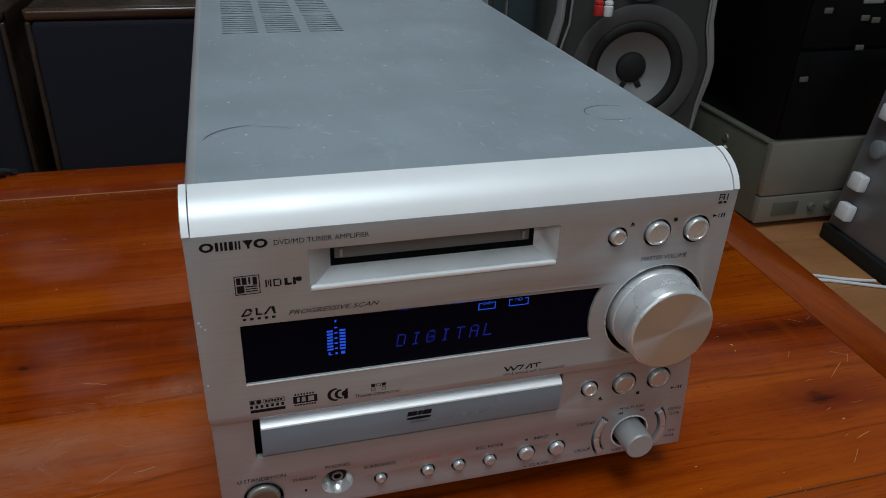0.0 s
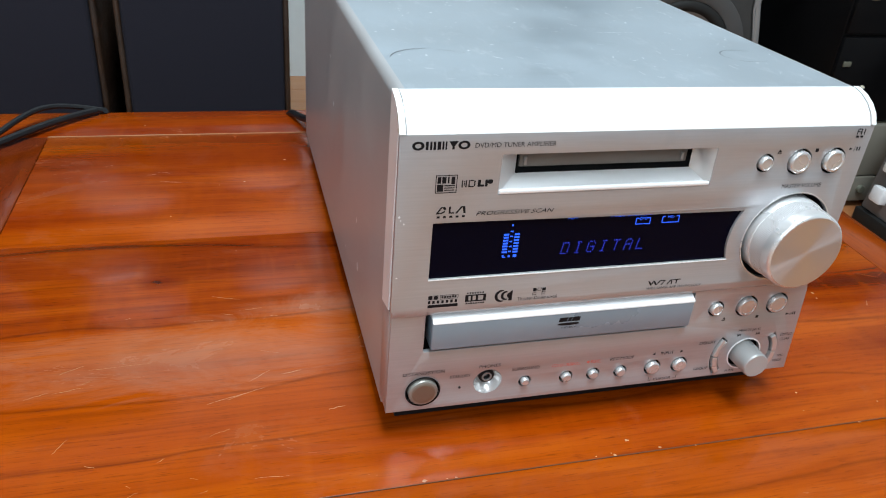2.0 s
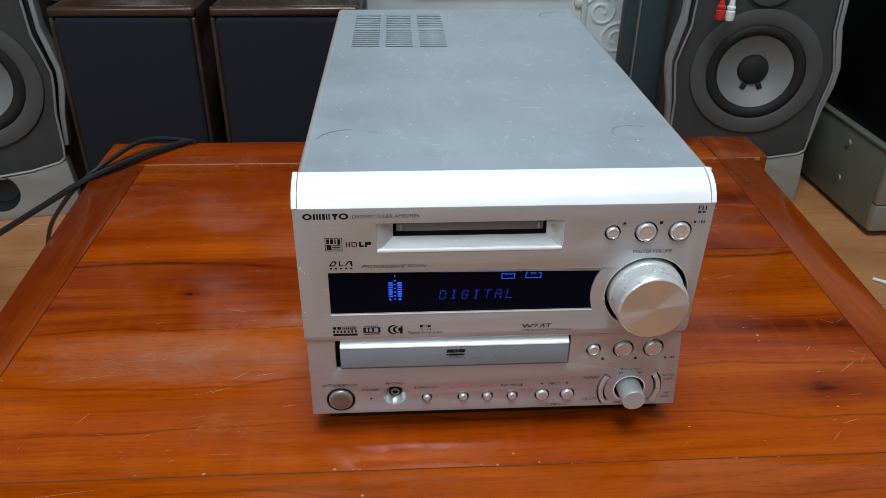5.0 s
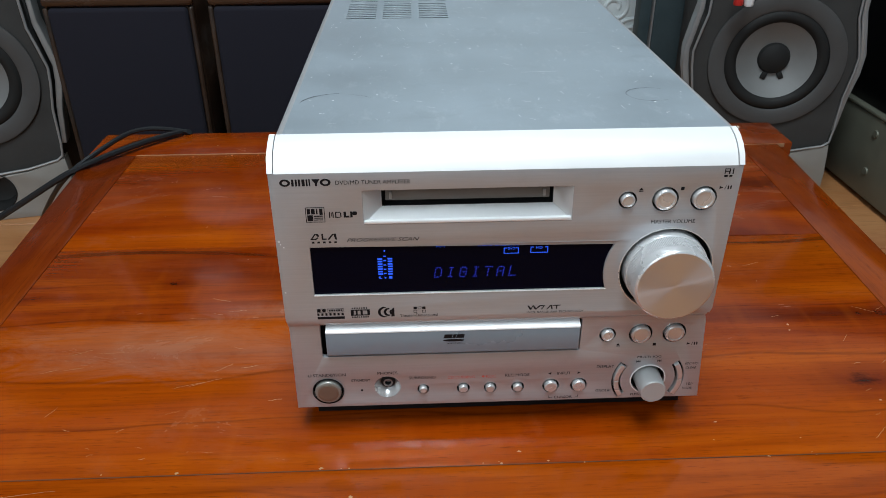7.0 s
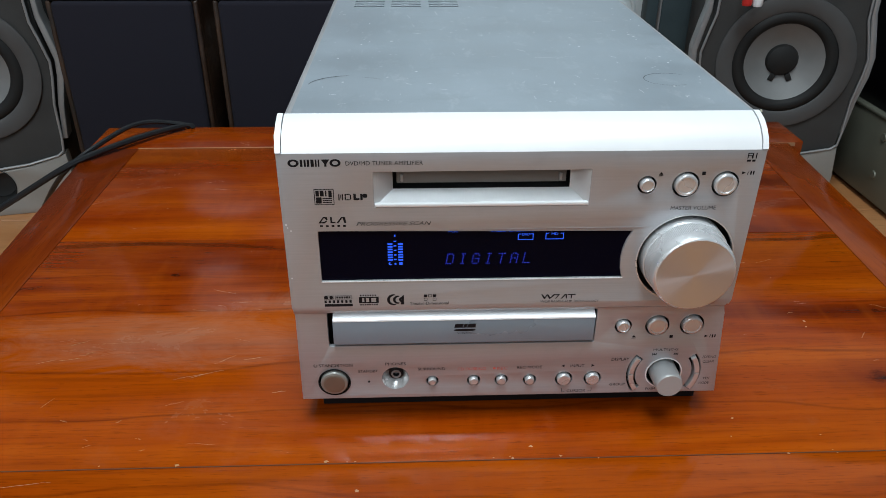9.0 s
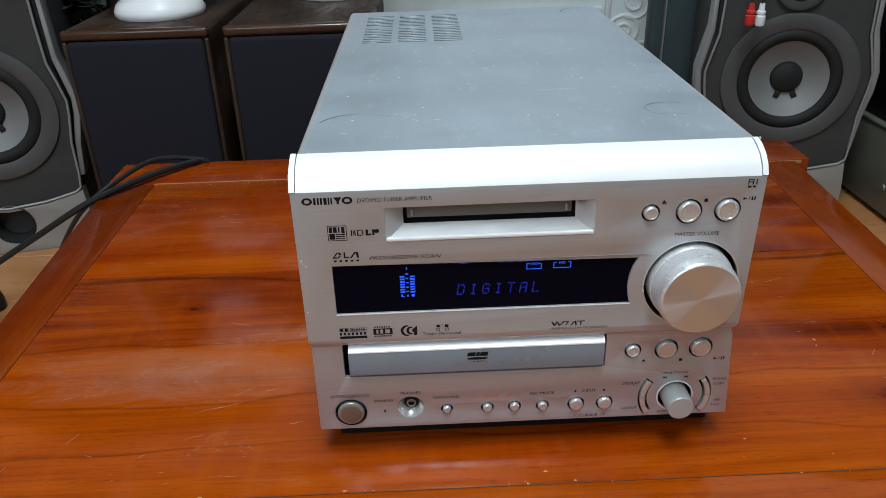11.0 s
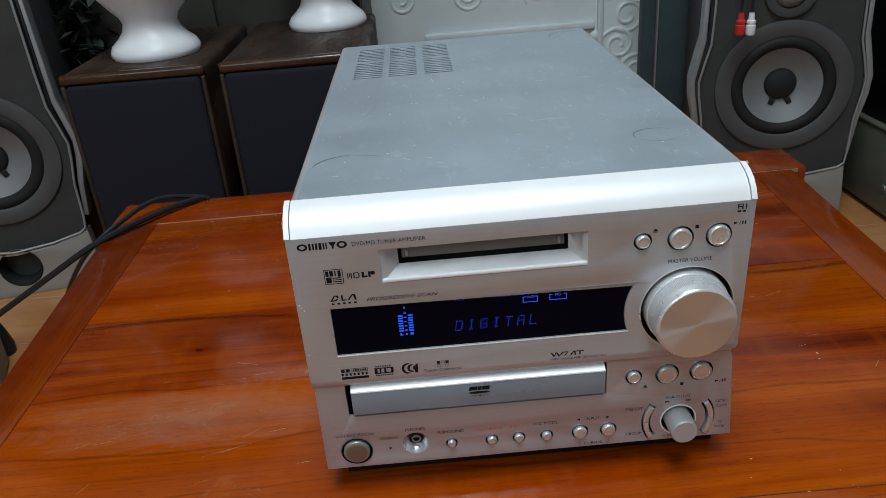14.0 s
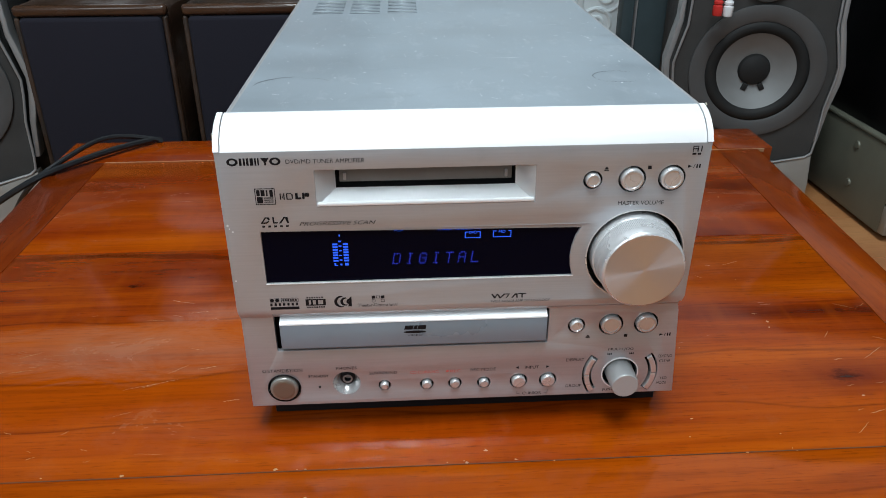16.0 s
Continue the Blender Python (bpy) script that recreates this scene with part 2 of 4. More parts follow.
M_AMP = satin("olive_grey_case", (0.13, 0.132, 0.102), 0.45, 0.2, vary=0.1)
M_AMPFACE = satin("champagne_face", (0.27, 0.255, 0.215), 0.4, 0.4, vary=0.05)
M_BLACK = satin("gloss_black_case", (0.003, 0.003, 0.0035), 0.35, 0.0, vary=0.2)
M_MIXER = satin("dull_silver_case", (0.22, 0.215, 0.225), 0.45, 0.4, vary=0.08)
M_WHITE = satin("white_plastic", (0.75, 0.76, 0.78), 0.4, 0.0, vary=0.03)
M_RED = satin("red_plastic", (0.55, 0.03, 0.025), 0.4, 0.0, vary=0.05)
M_GREY = satin("grey_plastic", (0.20, 0.22, 0.23), 0.5, 0.0, vary=0.08)
M_SCRATCH = mat("raw_wood_scratch", (0.46, 0.24, 0.11), 0.6)
M_FILLER = satin("pale_joint_filler", (0.28, 0.15, 0.075), 0.6, 0.0, vary=0.3)
M_JOINT = mat("dark_joint_dirt", (0.11, 0.034, 0.012), 0.8)
M_LEAF = satin("dusty_leaf", (0.035, 0.045, 0.035), 0.6, 0.0, vary=0.3)

for varnished in (M_TABLE, M_STILE, M_STILE_PALE):
    varnished.node_tree.nodes["Principled BSDF"].inputs["Specular IOR Level"].default_value = 0.32
for dull in (M_PANE, M_CLOTH, M_RUBBER, M_DARK, M_BAFFLE, M_SPKBODY, M_BLACK, M_TEAL, M_INK):
    dull.node_tree.nodes["Principled BSDF"].inputs["Specular IOR Level"].default_value = 0.2

# ---------- builders ----------


def thing(name, at=(0, 0, 0), turn=0.0, label="", category="", group="", kind=""):
    ob = new(name)
    ob.empty_display_size = 0.02
    ob.matrix_world = pose(*at, 0, 0, turn)
    return tagged(ob, label, category, group, kind)


def part(name, shape, material, parent=None, label="", smooth=True):
    """Links a bmesh or mesh as one object under a thing or a part."""
    if isinstance(shape, bmesh.types.BMesh):
        me = bpy.data.meshes.new(name)
        shape.to_mesh(me)
        shape.free()
    else:
        me = shape
    me.materials.clear()
    me.materials.append(material)
    if smooth and len(me.polygons):
        me.polygons.foreach_set("use_smooth", [True] * len(me.polygons))
        me.set_sharp_from_angle(angle=radians(38))
    ob = new(name, me)
    ob.parent = parent
    return tagged(ob, label)


def box(x0, x1, y0, y1, z0, z1, r=0.0, seg=2, bm=None):
    b = bmesh.new()
    bmesh.ops.create_cube(b, size=1)
    for v in b.verts:
        v.co = Vector(((x0 + x1) / 2 + v.co.x * (x1 - x0), (y0 + y1) / 2 + v.co.y * (y1 - y0), (z0 + z1) / 2 + v.co.z * (z1 - z0)))
    if r:
        bmesh.ops.bevel(b, geom=b.edges[:], offset=r, segments=seg, profile=0.5, affect="EDGES")
    if bm is None:
        return b
    me = bpy.data.meshes.new("tmp")
    b.to_mesh(me)
    b.free()
    bm.from_mesh(me)
    bpy.data.meshes.remove(me)
    return bm


def lathe(profile, seg=32, axis="z", at=(0, 0, 0), bm=None):
    """Turns (radius, height) pairs round an axis: z (up) or y (heights run towards -y, to the front)."""
    bm = bm or bmesh.new()
    rings = []
    for r, h in profile:
        ring = []
        for k in range(seg if r > 1e-7 else 1):
            a = 2 * math.pi * k / seg
            p = (r * math.cos(a), r * math.sin(a), h) if axis == "z" else (r * math.cos(a), -h, r * math.sin(a))
            ring.append(bm.verts.new(Vector(p) + Vector(at)))
        rings.append(ring)
    for a, b in zip(rings, rings[1:]):
        for k in range(seg):
            j = (k + 1) % seg
            q = []
            for v in (a[k % len(a)], a[j % len(a)], b[j % len(b)], b[k % len(b)]):
                if v not in q:
                    q.append(v)
            if len(q) > 2:
                bm.faces.new(q)
    bmesh.ops.recalc_face_normals(bm, faces=bm.faces[:])
    return bm


def evaluated(data):
    ob = bpy.data.objects.new("tmp_curve", data)
    scene.collection.objects.link(ob)
    me = bpy.data.meshes.new_from_object(ob.evaluated_get(bpy.context.evaluated_depsgraph_get()))
    bpy.data.objects.remove(ob)
    bpy.data.curves.remove(data)
    return me


STAND = Matrix.Rotation(radians(90), 4, "X")


def sheet(loops, thick, y=0.0, bevel=0.0, flat=False):
    """A plate cut from closed outlines, the inner ones as holes. Upright, its front at y; flat: lying, its top at z = y."""
    cu = bpy.data.curves.new("tmp", "CURVE")
    cu.dimensions, cu.fill_mode = "2D", "BOTH"
    cu.extrude, cu.bevel_depth, cu.bevel_resolution, cu.offset = thick / 2 - bevel, bevel, 1, -bevel
    for pts in loops:
        s = cu.splines.new("POLY")
        s.points.add(len(pts) - 1)
        for p, (a, b) in zip(s.points, pts):
            p.co = (a, b, 0, 1)
        s.use_cyclic_u = True
    me = evaluated(cu)
    bm = bmesh.new()
    bm.from_mesh(me)
    bmesh.ops.remove_doubles(bm, verts=bm.verts[:], dist=1e-6)
    bm.to_mesh(me)
    bm.free()
    me.transform(Matrix.Translation((0, 0, y - thick / 2)) if flat else Matrix.Translation((0, y + thick / 2, 0)) @ STAND)
    return me


def circle(x, z, r, n=32, a0=0.0, a1=360.0):
    k = n if a1 - a0 >= 360 else n + 1
    return [(x + r * math.cos(radians(a0 + (a1 - a0) * i / n)), z + r * math.sin(radians(a0 + (a1 - a0) * i / n))) for i in range(k)]


def rect(x0, x1, z0, z1, r=0.0):
    if not r:
        return [(x0, z0), (x1, z0), (x1, z1), (x0, z1)]
    out = []
    for cx, cz, a in ((x1 - r, z0 + r, -90), (x1 - r, z1 - r, 0), (x0 + r, z1 - r, 90), (x0 + r, z0 + r, 180)):
        out += [(cx + r * math.cos(radians(a + 22.5 * i)), cz + r * math.sin(radians(a + 22.5 * i))) for i in range(5)]
    return out


def tube(points, r, res=6, smooth=True):
    cu = bpy.data.curves.new("tmp", "CURVE")
    cu.dimensions, cu.bevel_depth, cu.bevel_resolution, cu.use_fill_caps = "3D", r, 2, True
    s = cu.splines.new("NURBS" if smooth else "POLY")
    s.points.add(len(points) - 1)
    for p, q in zip(s.points, points):
        p.co = (*q, 1)
    if smooth:
        s.use_endpoint_u, s.order_u, s.resolution_u = True, 4, res
    return evaluated(cu)


def lettering(text, x0, x1, z0, z1, y, shear=0.0, bold=0.0):
    """Printed words that fill the given rectangle on an upright face at y."""
    cu = bpy.data.curves.new("tmp", "FONT")
    cu.body, cu.shear, cu.offset, cu.extrude, cu.resolution_u = text, shear, bold, 0.0, 3
    me = evaluated(cu)
    co = np.empty(len(me.vertices) * 3)
    me.vertices.foreach_get("co", co)
    co = co.reshape(-1, 3)
    lo, hi = co.min(0), co.max(0)
    out = np.empty_like(co)
    out[:, 0] = x0 + (co[:, 0] - lo[0]) / (hi[0] - lo[0]) * (x1 - x0)
    out[:, 2] = z0 + (co[:, 1] - lo[1]) / max(hi[1] - lo[1], 1e-9) * (z1 - z0)
    out[:, 1] = y
    me.vertices.foreach_set("co", out.ravel())
    return me


def plates(rects, y, bm=None):
    """Thin upright printed patches: each an outline of (x, z) points."""
    bm = bm or bmesh.new()
    for pts in rects:
        bm.faces.new([bm.verts.new((x, y, z)) for x, z in pts])
    return bm

# ---------- room ----------
X0, X1, Y0, Y1 = -1.6, 1.7, -2.0, 1.20
floor = thing("floor", label="orange-brown laminate floor boards", category="floor", kind="structure")
part("subfloor", box(X0, X1, Y0, Y1, FLOOR - 0.06, FLOOR - 0.008), M_DARK, floor)
for k in range(27):
    y = Y0 + k * 0.12
    for a, b in ((X0, -0.45 + 0.3 * (k % 3)), (-0.45 + 0.3 * (k % 3), X1)):
        part("floor_board", box(a + 0.0006, b - 0.0006, y + 0.0006, min(y + 0.12, Y1) - 0.0006, FLOOR - 0.008, FLOOR, 0.0008, 1), M_FLOOR, floor)
wall_n = thing("wall_north", label="white painted wall with embossed scrollwork panels", category="wall", kind="structure")
part("plaster", box(X0, X1, Y1, Y1 + 0.1, FLOOR, CEIL), M_WALL, wall_n)
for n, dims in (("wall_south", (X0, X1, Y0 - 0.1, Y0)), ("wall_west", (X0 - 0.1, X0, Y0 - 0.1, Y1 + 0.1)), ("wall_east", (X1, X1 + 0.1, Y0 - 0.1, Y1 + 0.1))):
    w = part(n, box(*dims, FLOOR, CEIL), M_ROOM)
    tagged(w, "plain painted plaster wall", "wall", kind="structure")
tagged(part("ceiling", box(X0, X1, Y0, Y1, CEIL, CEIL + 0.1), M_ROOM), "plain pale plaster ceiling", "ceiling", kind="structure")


def scroll(cx, cz, r, turns=1.4, flip=1, start=0.0):
    pts = []
    for i in range(22):
        a = start + flip * turns * 2 * math.pi * i / 21
        q = r * (1 - 0.75 * i / 21)
        pts.append((cx + q * math.cos(a), Y1 + 0.0022, cz + q * math.sin(a)))
    return tube(pts, r * 0.15, 3)


part("ledge", box(-0.02, 0.31, Y1 - 0.012, Y1 + 0.001, -0.005, 0.010, 0.004), M_WALL, wall_n)
part("upright_moulding", box(0.315, 0.327, Y1 - 0.010, Y1 + 0.001, FLOOR, 0.9, 0.004), M_WALL, wall_n)
rng = random.Random(4)
for k in range(16):
    z = FLOOR + 0.05 + k * 0.055
    x = 0.375 + 0.02 * math.sin(k * 2.1)
    part("scroll", scroll(x, z, 0.034, 1.5, 1 if k % 2 else -1, k * 1.3), M_WALL, wall_n)
    part("boss", lathe([(0.013, 0), (0.012, 0.005), (0.007, 0.009), (0, 0.010)], 14, "y", (x - 0.045 + 0.09 * (k % 2), Y1, z + 0.02)), M_WALL, wall_n)
for k in range(6):
    x = -0.32 + k * 0.13
    part("rosette", scroll(x, 0.075, 0.030, 1.6, 1 if k % 2 else -1, k), M_WALL, wall_n)
    part("rosette_leaf", scroll(x + 0.06, 0.095, 0.022, 1.2, -1 if k % 2 else 1, 2 + k), M_WALL, wall_n)

# ---------- table ----------
table = thing("low_table", (0, 0, FLOOR), label="varnished reddish hardwood low table with worn framed top", category="table")
TZ = -FLOOR
TX0, TX1, TY0, TY1 = -0.350, 0.322, -0.078, 0.444
SX0, SX1, SY0, SY1 = -0.305, 0.262, -0.0255, 0.387


def board(name, x0, x1, y0, y1, m, top=0.0, t=0.024):
    g = 0.0002
    return part(name, box(x0 + g, x1 - g, y0 + g, y1 - g, TZ - t, TZ + top, 0.0006, 2), m, table)


def edge(y, x0, lean):
    """x of a joint or edge that runs nearly along y."""
    return x0 + lean * y


def skewed(name, left, right, y0, y1, m, top=0.0, t=0.024):
    """A board between two joints, each given as x at y = 0 and its lean."""
    g = 0.0002
    bm = box(-1, 1, y0 + g, y1 - g, TZ - t, TZ + top)
    for v in bm.verts:
        v.co.x = edge(v.co.y, *left) + g if v.co.x < 0 else edge(v.co.y, *right) - g
    bmesh.ops.bevel(bm, geom=bm.edges[:], offset=0.0006, segments=2, profile=0.5, affect="EDGES")
    return part(name, bm, m, table)


LEFT_OUT, LEFT_IN, RIGHT_IN, RIGHT_OUT = (-0.3295, -0.052), (-0.305, 0.0), (0.2615, 0.046), (0.2945, 0.062)
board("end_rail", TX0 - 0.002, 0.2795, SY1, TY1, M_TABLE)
board("corner_block", 0.2795, 0.3335, SY1, TY1, M_STILE, 0.001)
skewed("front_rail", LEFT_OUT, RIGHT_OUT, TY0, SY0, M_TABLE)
skewed("stile", LEFT_OUT, LEFT_IN, SY0, SY1, M_STILE)
skewed("stile", RIGHT_IN, RIGHT_OUT, SY0, SY1, M_STILE_PALE)
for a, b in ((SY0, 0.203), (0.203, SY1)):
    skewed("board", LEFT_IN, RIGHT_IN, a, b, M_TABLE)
for x0, x1, y0, y1 in ((TX0 + 0.05, TX1 - 0.06, TY0 + 0.03, TY0 + 0.05), (TX0 + 0.03, TX1 - 0.03, TY1 - 0.05, TY1 - 0.03), (TX0 + 0.05, TX0 + 0.07, TY0 + 0.05, TY1 - 0.05), (TX1 - 0.08, TX1 - 0.06, TY0 + 0.05, TY1 - 0.05)):
    part("apron", box(x0, x1, y0, y1, TZ - 0.07, TZ - 0.0245, 0.001), M_STILE, table)
for x in (TX0 + 0.045, TX1 - 0.095):
    for y in (TY0 + 0.025, TY1 - 0.065):
        part("leg", box(x, x + 0.04, y, y + 0.04, 0, TZ - 0.0245, 0.002), M_STILE, table)

# scratches and chips in the varnish


def stroke(pts, w, z):
    bm = bmesh.new()
    prev = None
    for i, (x, y) in enumerate(pts):
        a, b = pts[max(i - 1, 0)], pts[min(i + 1, len(pts) - 1)]
        d = Vector((b[0] - a[0], b[1] - a[1], 0)).normalized()
        n = Vector((-d.y, d.x, 0)) * w * (0.35 + 0.65 * math.sin(math.pi * (i + 0.3) / (len(pts) - 0.4)))
        pair = (bm.verts.new(Vector((x, y, z)) + n), bm.verts.new(Vector((x, y, z)) - n))
        if prev:
            bm.faces.new((prev[0], prev[1], pair[1], pair[0]))
        prev = pair
    return bm


rng = random.Random(21)
for x, y, a, ln, w in ((-0.166, 0.044, 16, 0.028, 0.0002), (-0.139, 0.058, 12, 0.010, 0.0003), (-0.17, 0.13, -20, 0.016, 0.0002), (0.20, -0.012, 40, 0.012, 0.0002), (0.24, 0.05, 35, 0.02, 0.0002), (0.215, 0.0, 15, 0.012, 0.0003), (-0.23, -0.035, 8, 0.03, 0.0002), (-0.12, 0.028, 10, 0.008, 0.0003), (0.25, 0.10, -30, 0.014, 0.0002), (-0.22, 0.075, 3, 0.03, 0.00015), (0.20, 0.16, 20, 0.015, 0.0002)):
    d = Vector((math.cos(radians(a)), math.sin(radians(a))))
    part("scratch", stroke([(x + d.x * ln * (i / 6 - 0.5), y + d.y * ln * (i / 6 - 0.5) + rng.uniform(-0.0003, 0.0003)) for i in range(7)], w * 0.55, TZ + 0.00015), M_SCRATCH, table, "", False)
for k in range(44):
    cx, cy, sx, sy = ((-0.20, 0.075, 0.06, 0.03), (0.235, 0.03, 0.03, 0.05), (-0.22, 0.0, 0.06, 0.02))[k % 3]
    x, y, a, ln = rng.gauss(cx, sx), rng.gauss(cy, sy), rng.choice((20, 35, -30, 5, 60)) + rng.uniform(-14, 14), rng.uniform(0.003, 0.014)
    d = Vector((math.cos(radians(a)), math.sin(radians(a))))
    if -0.31 < x < 0.27:
        part("scratch", stroke([(x + d.x * ln * (i / 6 - 0.5), y + d.y * ln * (i / 6 - 0.5) + rng.uniform(-0.0003, 0.0003)) for i in range(7)], rng.uniform(0.00005, 0.00012), TZ + 0.00015), M_SCRATCH, table, "", False)
for k in range(56):
    x, y, r = rng.uniform(-0.32, 0.285), rng.uniform(-0.06, 0.42), rng.choice((0.0003, 0.0004, 0.0006, 0.0009))
    if k < 26:
        y = rng.choice((-0.0255, 0.381)) + rng.uniform(-0.002, 0.002)
    part("chip", sheet([[(x + r * rng.uniform(0.5, 1.6) * math.cos(i * 0.9), y + r * rng.uniform(0.4, 1.1) * math.sin(i * 0.9)) for i in range(7)]], 0.00008, TZ + 0.0002, flat=True), M_SCRATCH, table, "", False)
part("joint_filler", box(SX0, 0.325, SY1 - 0.0010, SY1 + 0.0010, TZ - 0.003, TZ + 0.0001), M_FILLER, table)
part("joint_filler", box(SX0 - 0.02, SX1 + 0.026, SY0 - 0.00022, SY0 + 0.00022, TZ - 0.003, TZ + 0.00005), M_JOINT, table)

# ---------- receiver ----------
rec = thing("stereo_receiver", (0, 0, 0), label="silver compact disc and minidisc receiver with lit blue display", category="stereo receiver")
BX0, BX1, BY0, BY1, BZ0, BZ1 = -0.1018, 0.1048, 0.0150, 0.354, 0.012, 0.1592
FX0, FX1 = -0.1028, 0.1032
FT, FS, FB = 0.1478, 0.0705, 0.0168
LY = 0.0018

# case
R = 0.004


def side(x, sgn):
    prof = [(x, BZ0), (x, BZ1 - R)] + [(x + sgn * (R - R * math.cos(radians(a))), BZ1 - R + R * math.sin(radians(a))) for a in (22, 45, 67, 90)]
    prof += [(q + sgn * 0.0012 if i < 2 else q, z if i < 2 else z - 0.0012) for i, (q, z) in reversed(list(enumerate(prof)))]
    bm = bmesh.new()
    a = [bm.verts.new((p, BY0, z)) for p, z in prof]
    b = [bm.verts.new((p, BY1, z)) for p, z in prof]
    n = len(prof)
    for i in range(n):
        bm.faces.new((a[i], a[(i + 1) % n], b[(i + 1) % n], b[i]))
    bm.faces.new(a)
    bm.faces.new(b[::-1])
    bmesh.ops.recalc_face_normals(bm, faces=bm.faces[:])
    return bm


case_l = part("side_panel", side(BX0, 1), M_SIDE, rec, "scuffed grey painted side")
part("side_panel", side(BX1, -1), M_SIDE, rec)
vents = []
for x0, x1 in ((-0.0850, -0.0645), (-0.0598, -0.0396), (-0.0342, -0.0140)):
    for k in range(17):
        y = 0.2365 + k * 0.0058 + (0.004 if k > 8 else 0)
        vents.append(rect(x0, x1, y, y + 0.0026))
top = part("top_panel", sheet([rect(BX0 + R, BX1 - R, BY0, BY1)] + vents, 0.0004, BZ1, flat=True), M_TOP, rec, "worn grey metal lid with vent slots", smooth=False)
part("back_panel", box(BX0 + 0.001, BX1 - 0.001, BY1 - 0.0015, BY1 - 0.0002, BZ0, BZ1 - 0.0015), M_DARK, rec)
part("bottom_panel", box(BX0 + 0.002, BX1 - 0.002, BY0, BY1 - 0.002, BZ0, BZ0 + 0.0015), M_DARK, rec)
part("inner_chassis", box(BX0 + 0.006, BX1 - 0.006, 0.19, BY1 - 0.004, BZ0 + 0.002, BZ1 - 0.008), M_AMP, rec, "dull olive inner frame")
part("base_tray", box(-0.0948, 0.1015, 0.0165, BY1 - 0.01, 0.0008, BZ0 - 0.0002, 0.0005), M_DARK, rec)
for x in (-0.080, 0.080):
    for y in (0.04, 0.31):
        part("foot", lathe([(0, 0), (0.013, 0), (0.014, 0.002), (0.014, 0.0118), (0, 0.0118)], 20, "z", (x, y, 0)), M_RUBBER, rec)

# sloping top edge of the face, with its end caps
CAPP = [(0.0, FT), (0.0022, FT + 0.0042), (0.0058, FT + 0.0077), (0.0102, FT + 0.0101), (0.0148, BZ1), (0.0166, BZ1 + 0.0002), (0.0168, BZ1 - 0.004), (0.004, FT - 0.002), (0.002, FT)]


def extrude_x(prof, x0, x1):
    bm = bmesh.new()
    a = [bm.verts.new((x0, y, z)) for y, z in prof]
    b = [bm.verts.new((x1, y, z)) for y, z in prof]
    n = len(prof)
    for i in range(n):
        bm.faces.new((a[i], a[(i + 1) % n], b[(i + 1) % n], b[i]))
    bm.faces.new(a)
    bm.faces.new(b[::-1])
    bmesh.ops.recalc_face_normals(bm, faces=bm.faces[:])
    return bm


part("top_edge", extrude_x(CAPP, FX0 + 0.0026, FX1 - 0.0026), M_CAP, rec, "silver sloping top edge with lamp brightness in its colour")
capside = [(y - 0.0003, z + 0.0003) for y, z in CAPP[:6]] + [(0.0168, FS - 0.003), (0.004, FS), (0.002, FT)]
for x0, x1 in ((FX0 - 0.0002, FX0 + 0.0022), (FX1 - 0.0022, FX1 + 0.0002)):
    part("end_cap", extrude_x(capside, x0, x1), M_CAP, rec)

for x0, x1 in ((FX0 + 0.0003, FX0 + 0.0022), (0.0972, 0.0990)):
    part("lower_cheek", box(x0, x1, LY + 0.0022, 0.0168, FB + 0.0004, FS - 0.001, 0.0006), M_FRONT, rec)
# face plates
KX, KZ, KR = 0.0760, 0.0955, 0.0217
DZ0, DZ1 = 0.0860, 0.1115
disp = [(-0.0880, DZ0), (0.0490, DZ0)] + [(KX + 0.0292 * math.cos(radians(a)), KZ + 0.0292 * math.sin(radians(a))) for a in (199, 190, 180, 170, 160, 150, 145)] + [(0.0535, DZ1), (-0.0880, DZ1)]
MDB = ((0.0539, 0.1320, 0.0032), (0.0708, 0.1320, 0.0050), (0.0879, 0.1321, 0.0050))
DVB = ((0.0532, 0.0575, 0.0032), (0.0697, 0.0575, 0.0049), (0.0865, 0.0577, 0.0049))
SMALL = ((-0.0382, 0.0267, 0.0021), (-0.0178, 0.0265, 0.0024), (-0.0041, 0.0265, 0.0024), (0.0100, 0.0262, 0.0024), (0.0270, 0.0264, 0.0034), (0.0414, 0.0264, 0.0034))
SLOT = [(-0.0630, 0.1392), (-0.0631, 0.1228), (0.0296, 0.1228), (0.0294, 0.1395)]
upper_out = [(FX0, FS + 0.002), (FX0 + 0.0004, FS), (FX1 - 0.0020, FS), (FX1 - 0.0010, FS + 0.0025), (FX1, FT), (FX0, FT)]
part("upper_face", sheet([upper_out, disp, SLOT, circle(KX, KZ, KR, 64)] + [circle(x, z, r + 0.0009) for x, z, r in MDB], 0.0024, 0.0, 0.0002), M_FRONT, rec, "brushed silver face plate")
TRAY = rect(-0.0874, 0.0398, 0.0486, 0.0677, 0.0008)
JX, JZ = 0.0768, 0.0290
SBX, SBZ = -0.0862, 0.0272
PHX, PHZ = -0.0563, 0.0288
arcs = []
for mid in (180, 0):
    arcs.append(circle(JX, JZ, 0.0186, 14, mid - 37, mid + 37) + circle(JX, JZ, 0.0141, 14, mid - 37, mid + 37)[::-1])
lower_out = [(FX0 + 0.0004, FB), (0.1046, FB), (0.1012, 0.0640), (0.1002, 0.0685), (0.1002, FS), (FX0 + 0.0010, FS), (FX0 + 0.0008, 0.066)]
lower = [lower_out, TRAY, circle(JX, JZ, 0.0086, 40), circle(SBX, SBZ, 0.0076, 40), circle(PHX, PHZ, 0.0066, 40)] + arcs
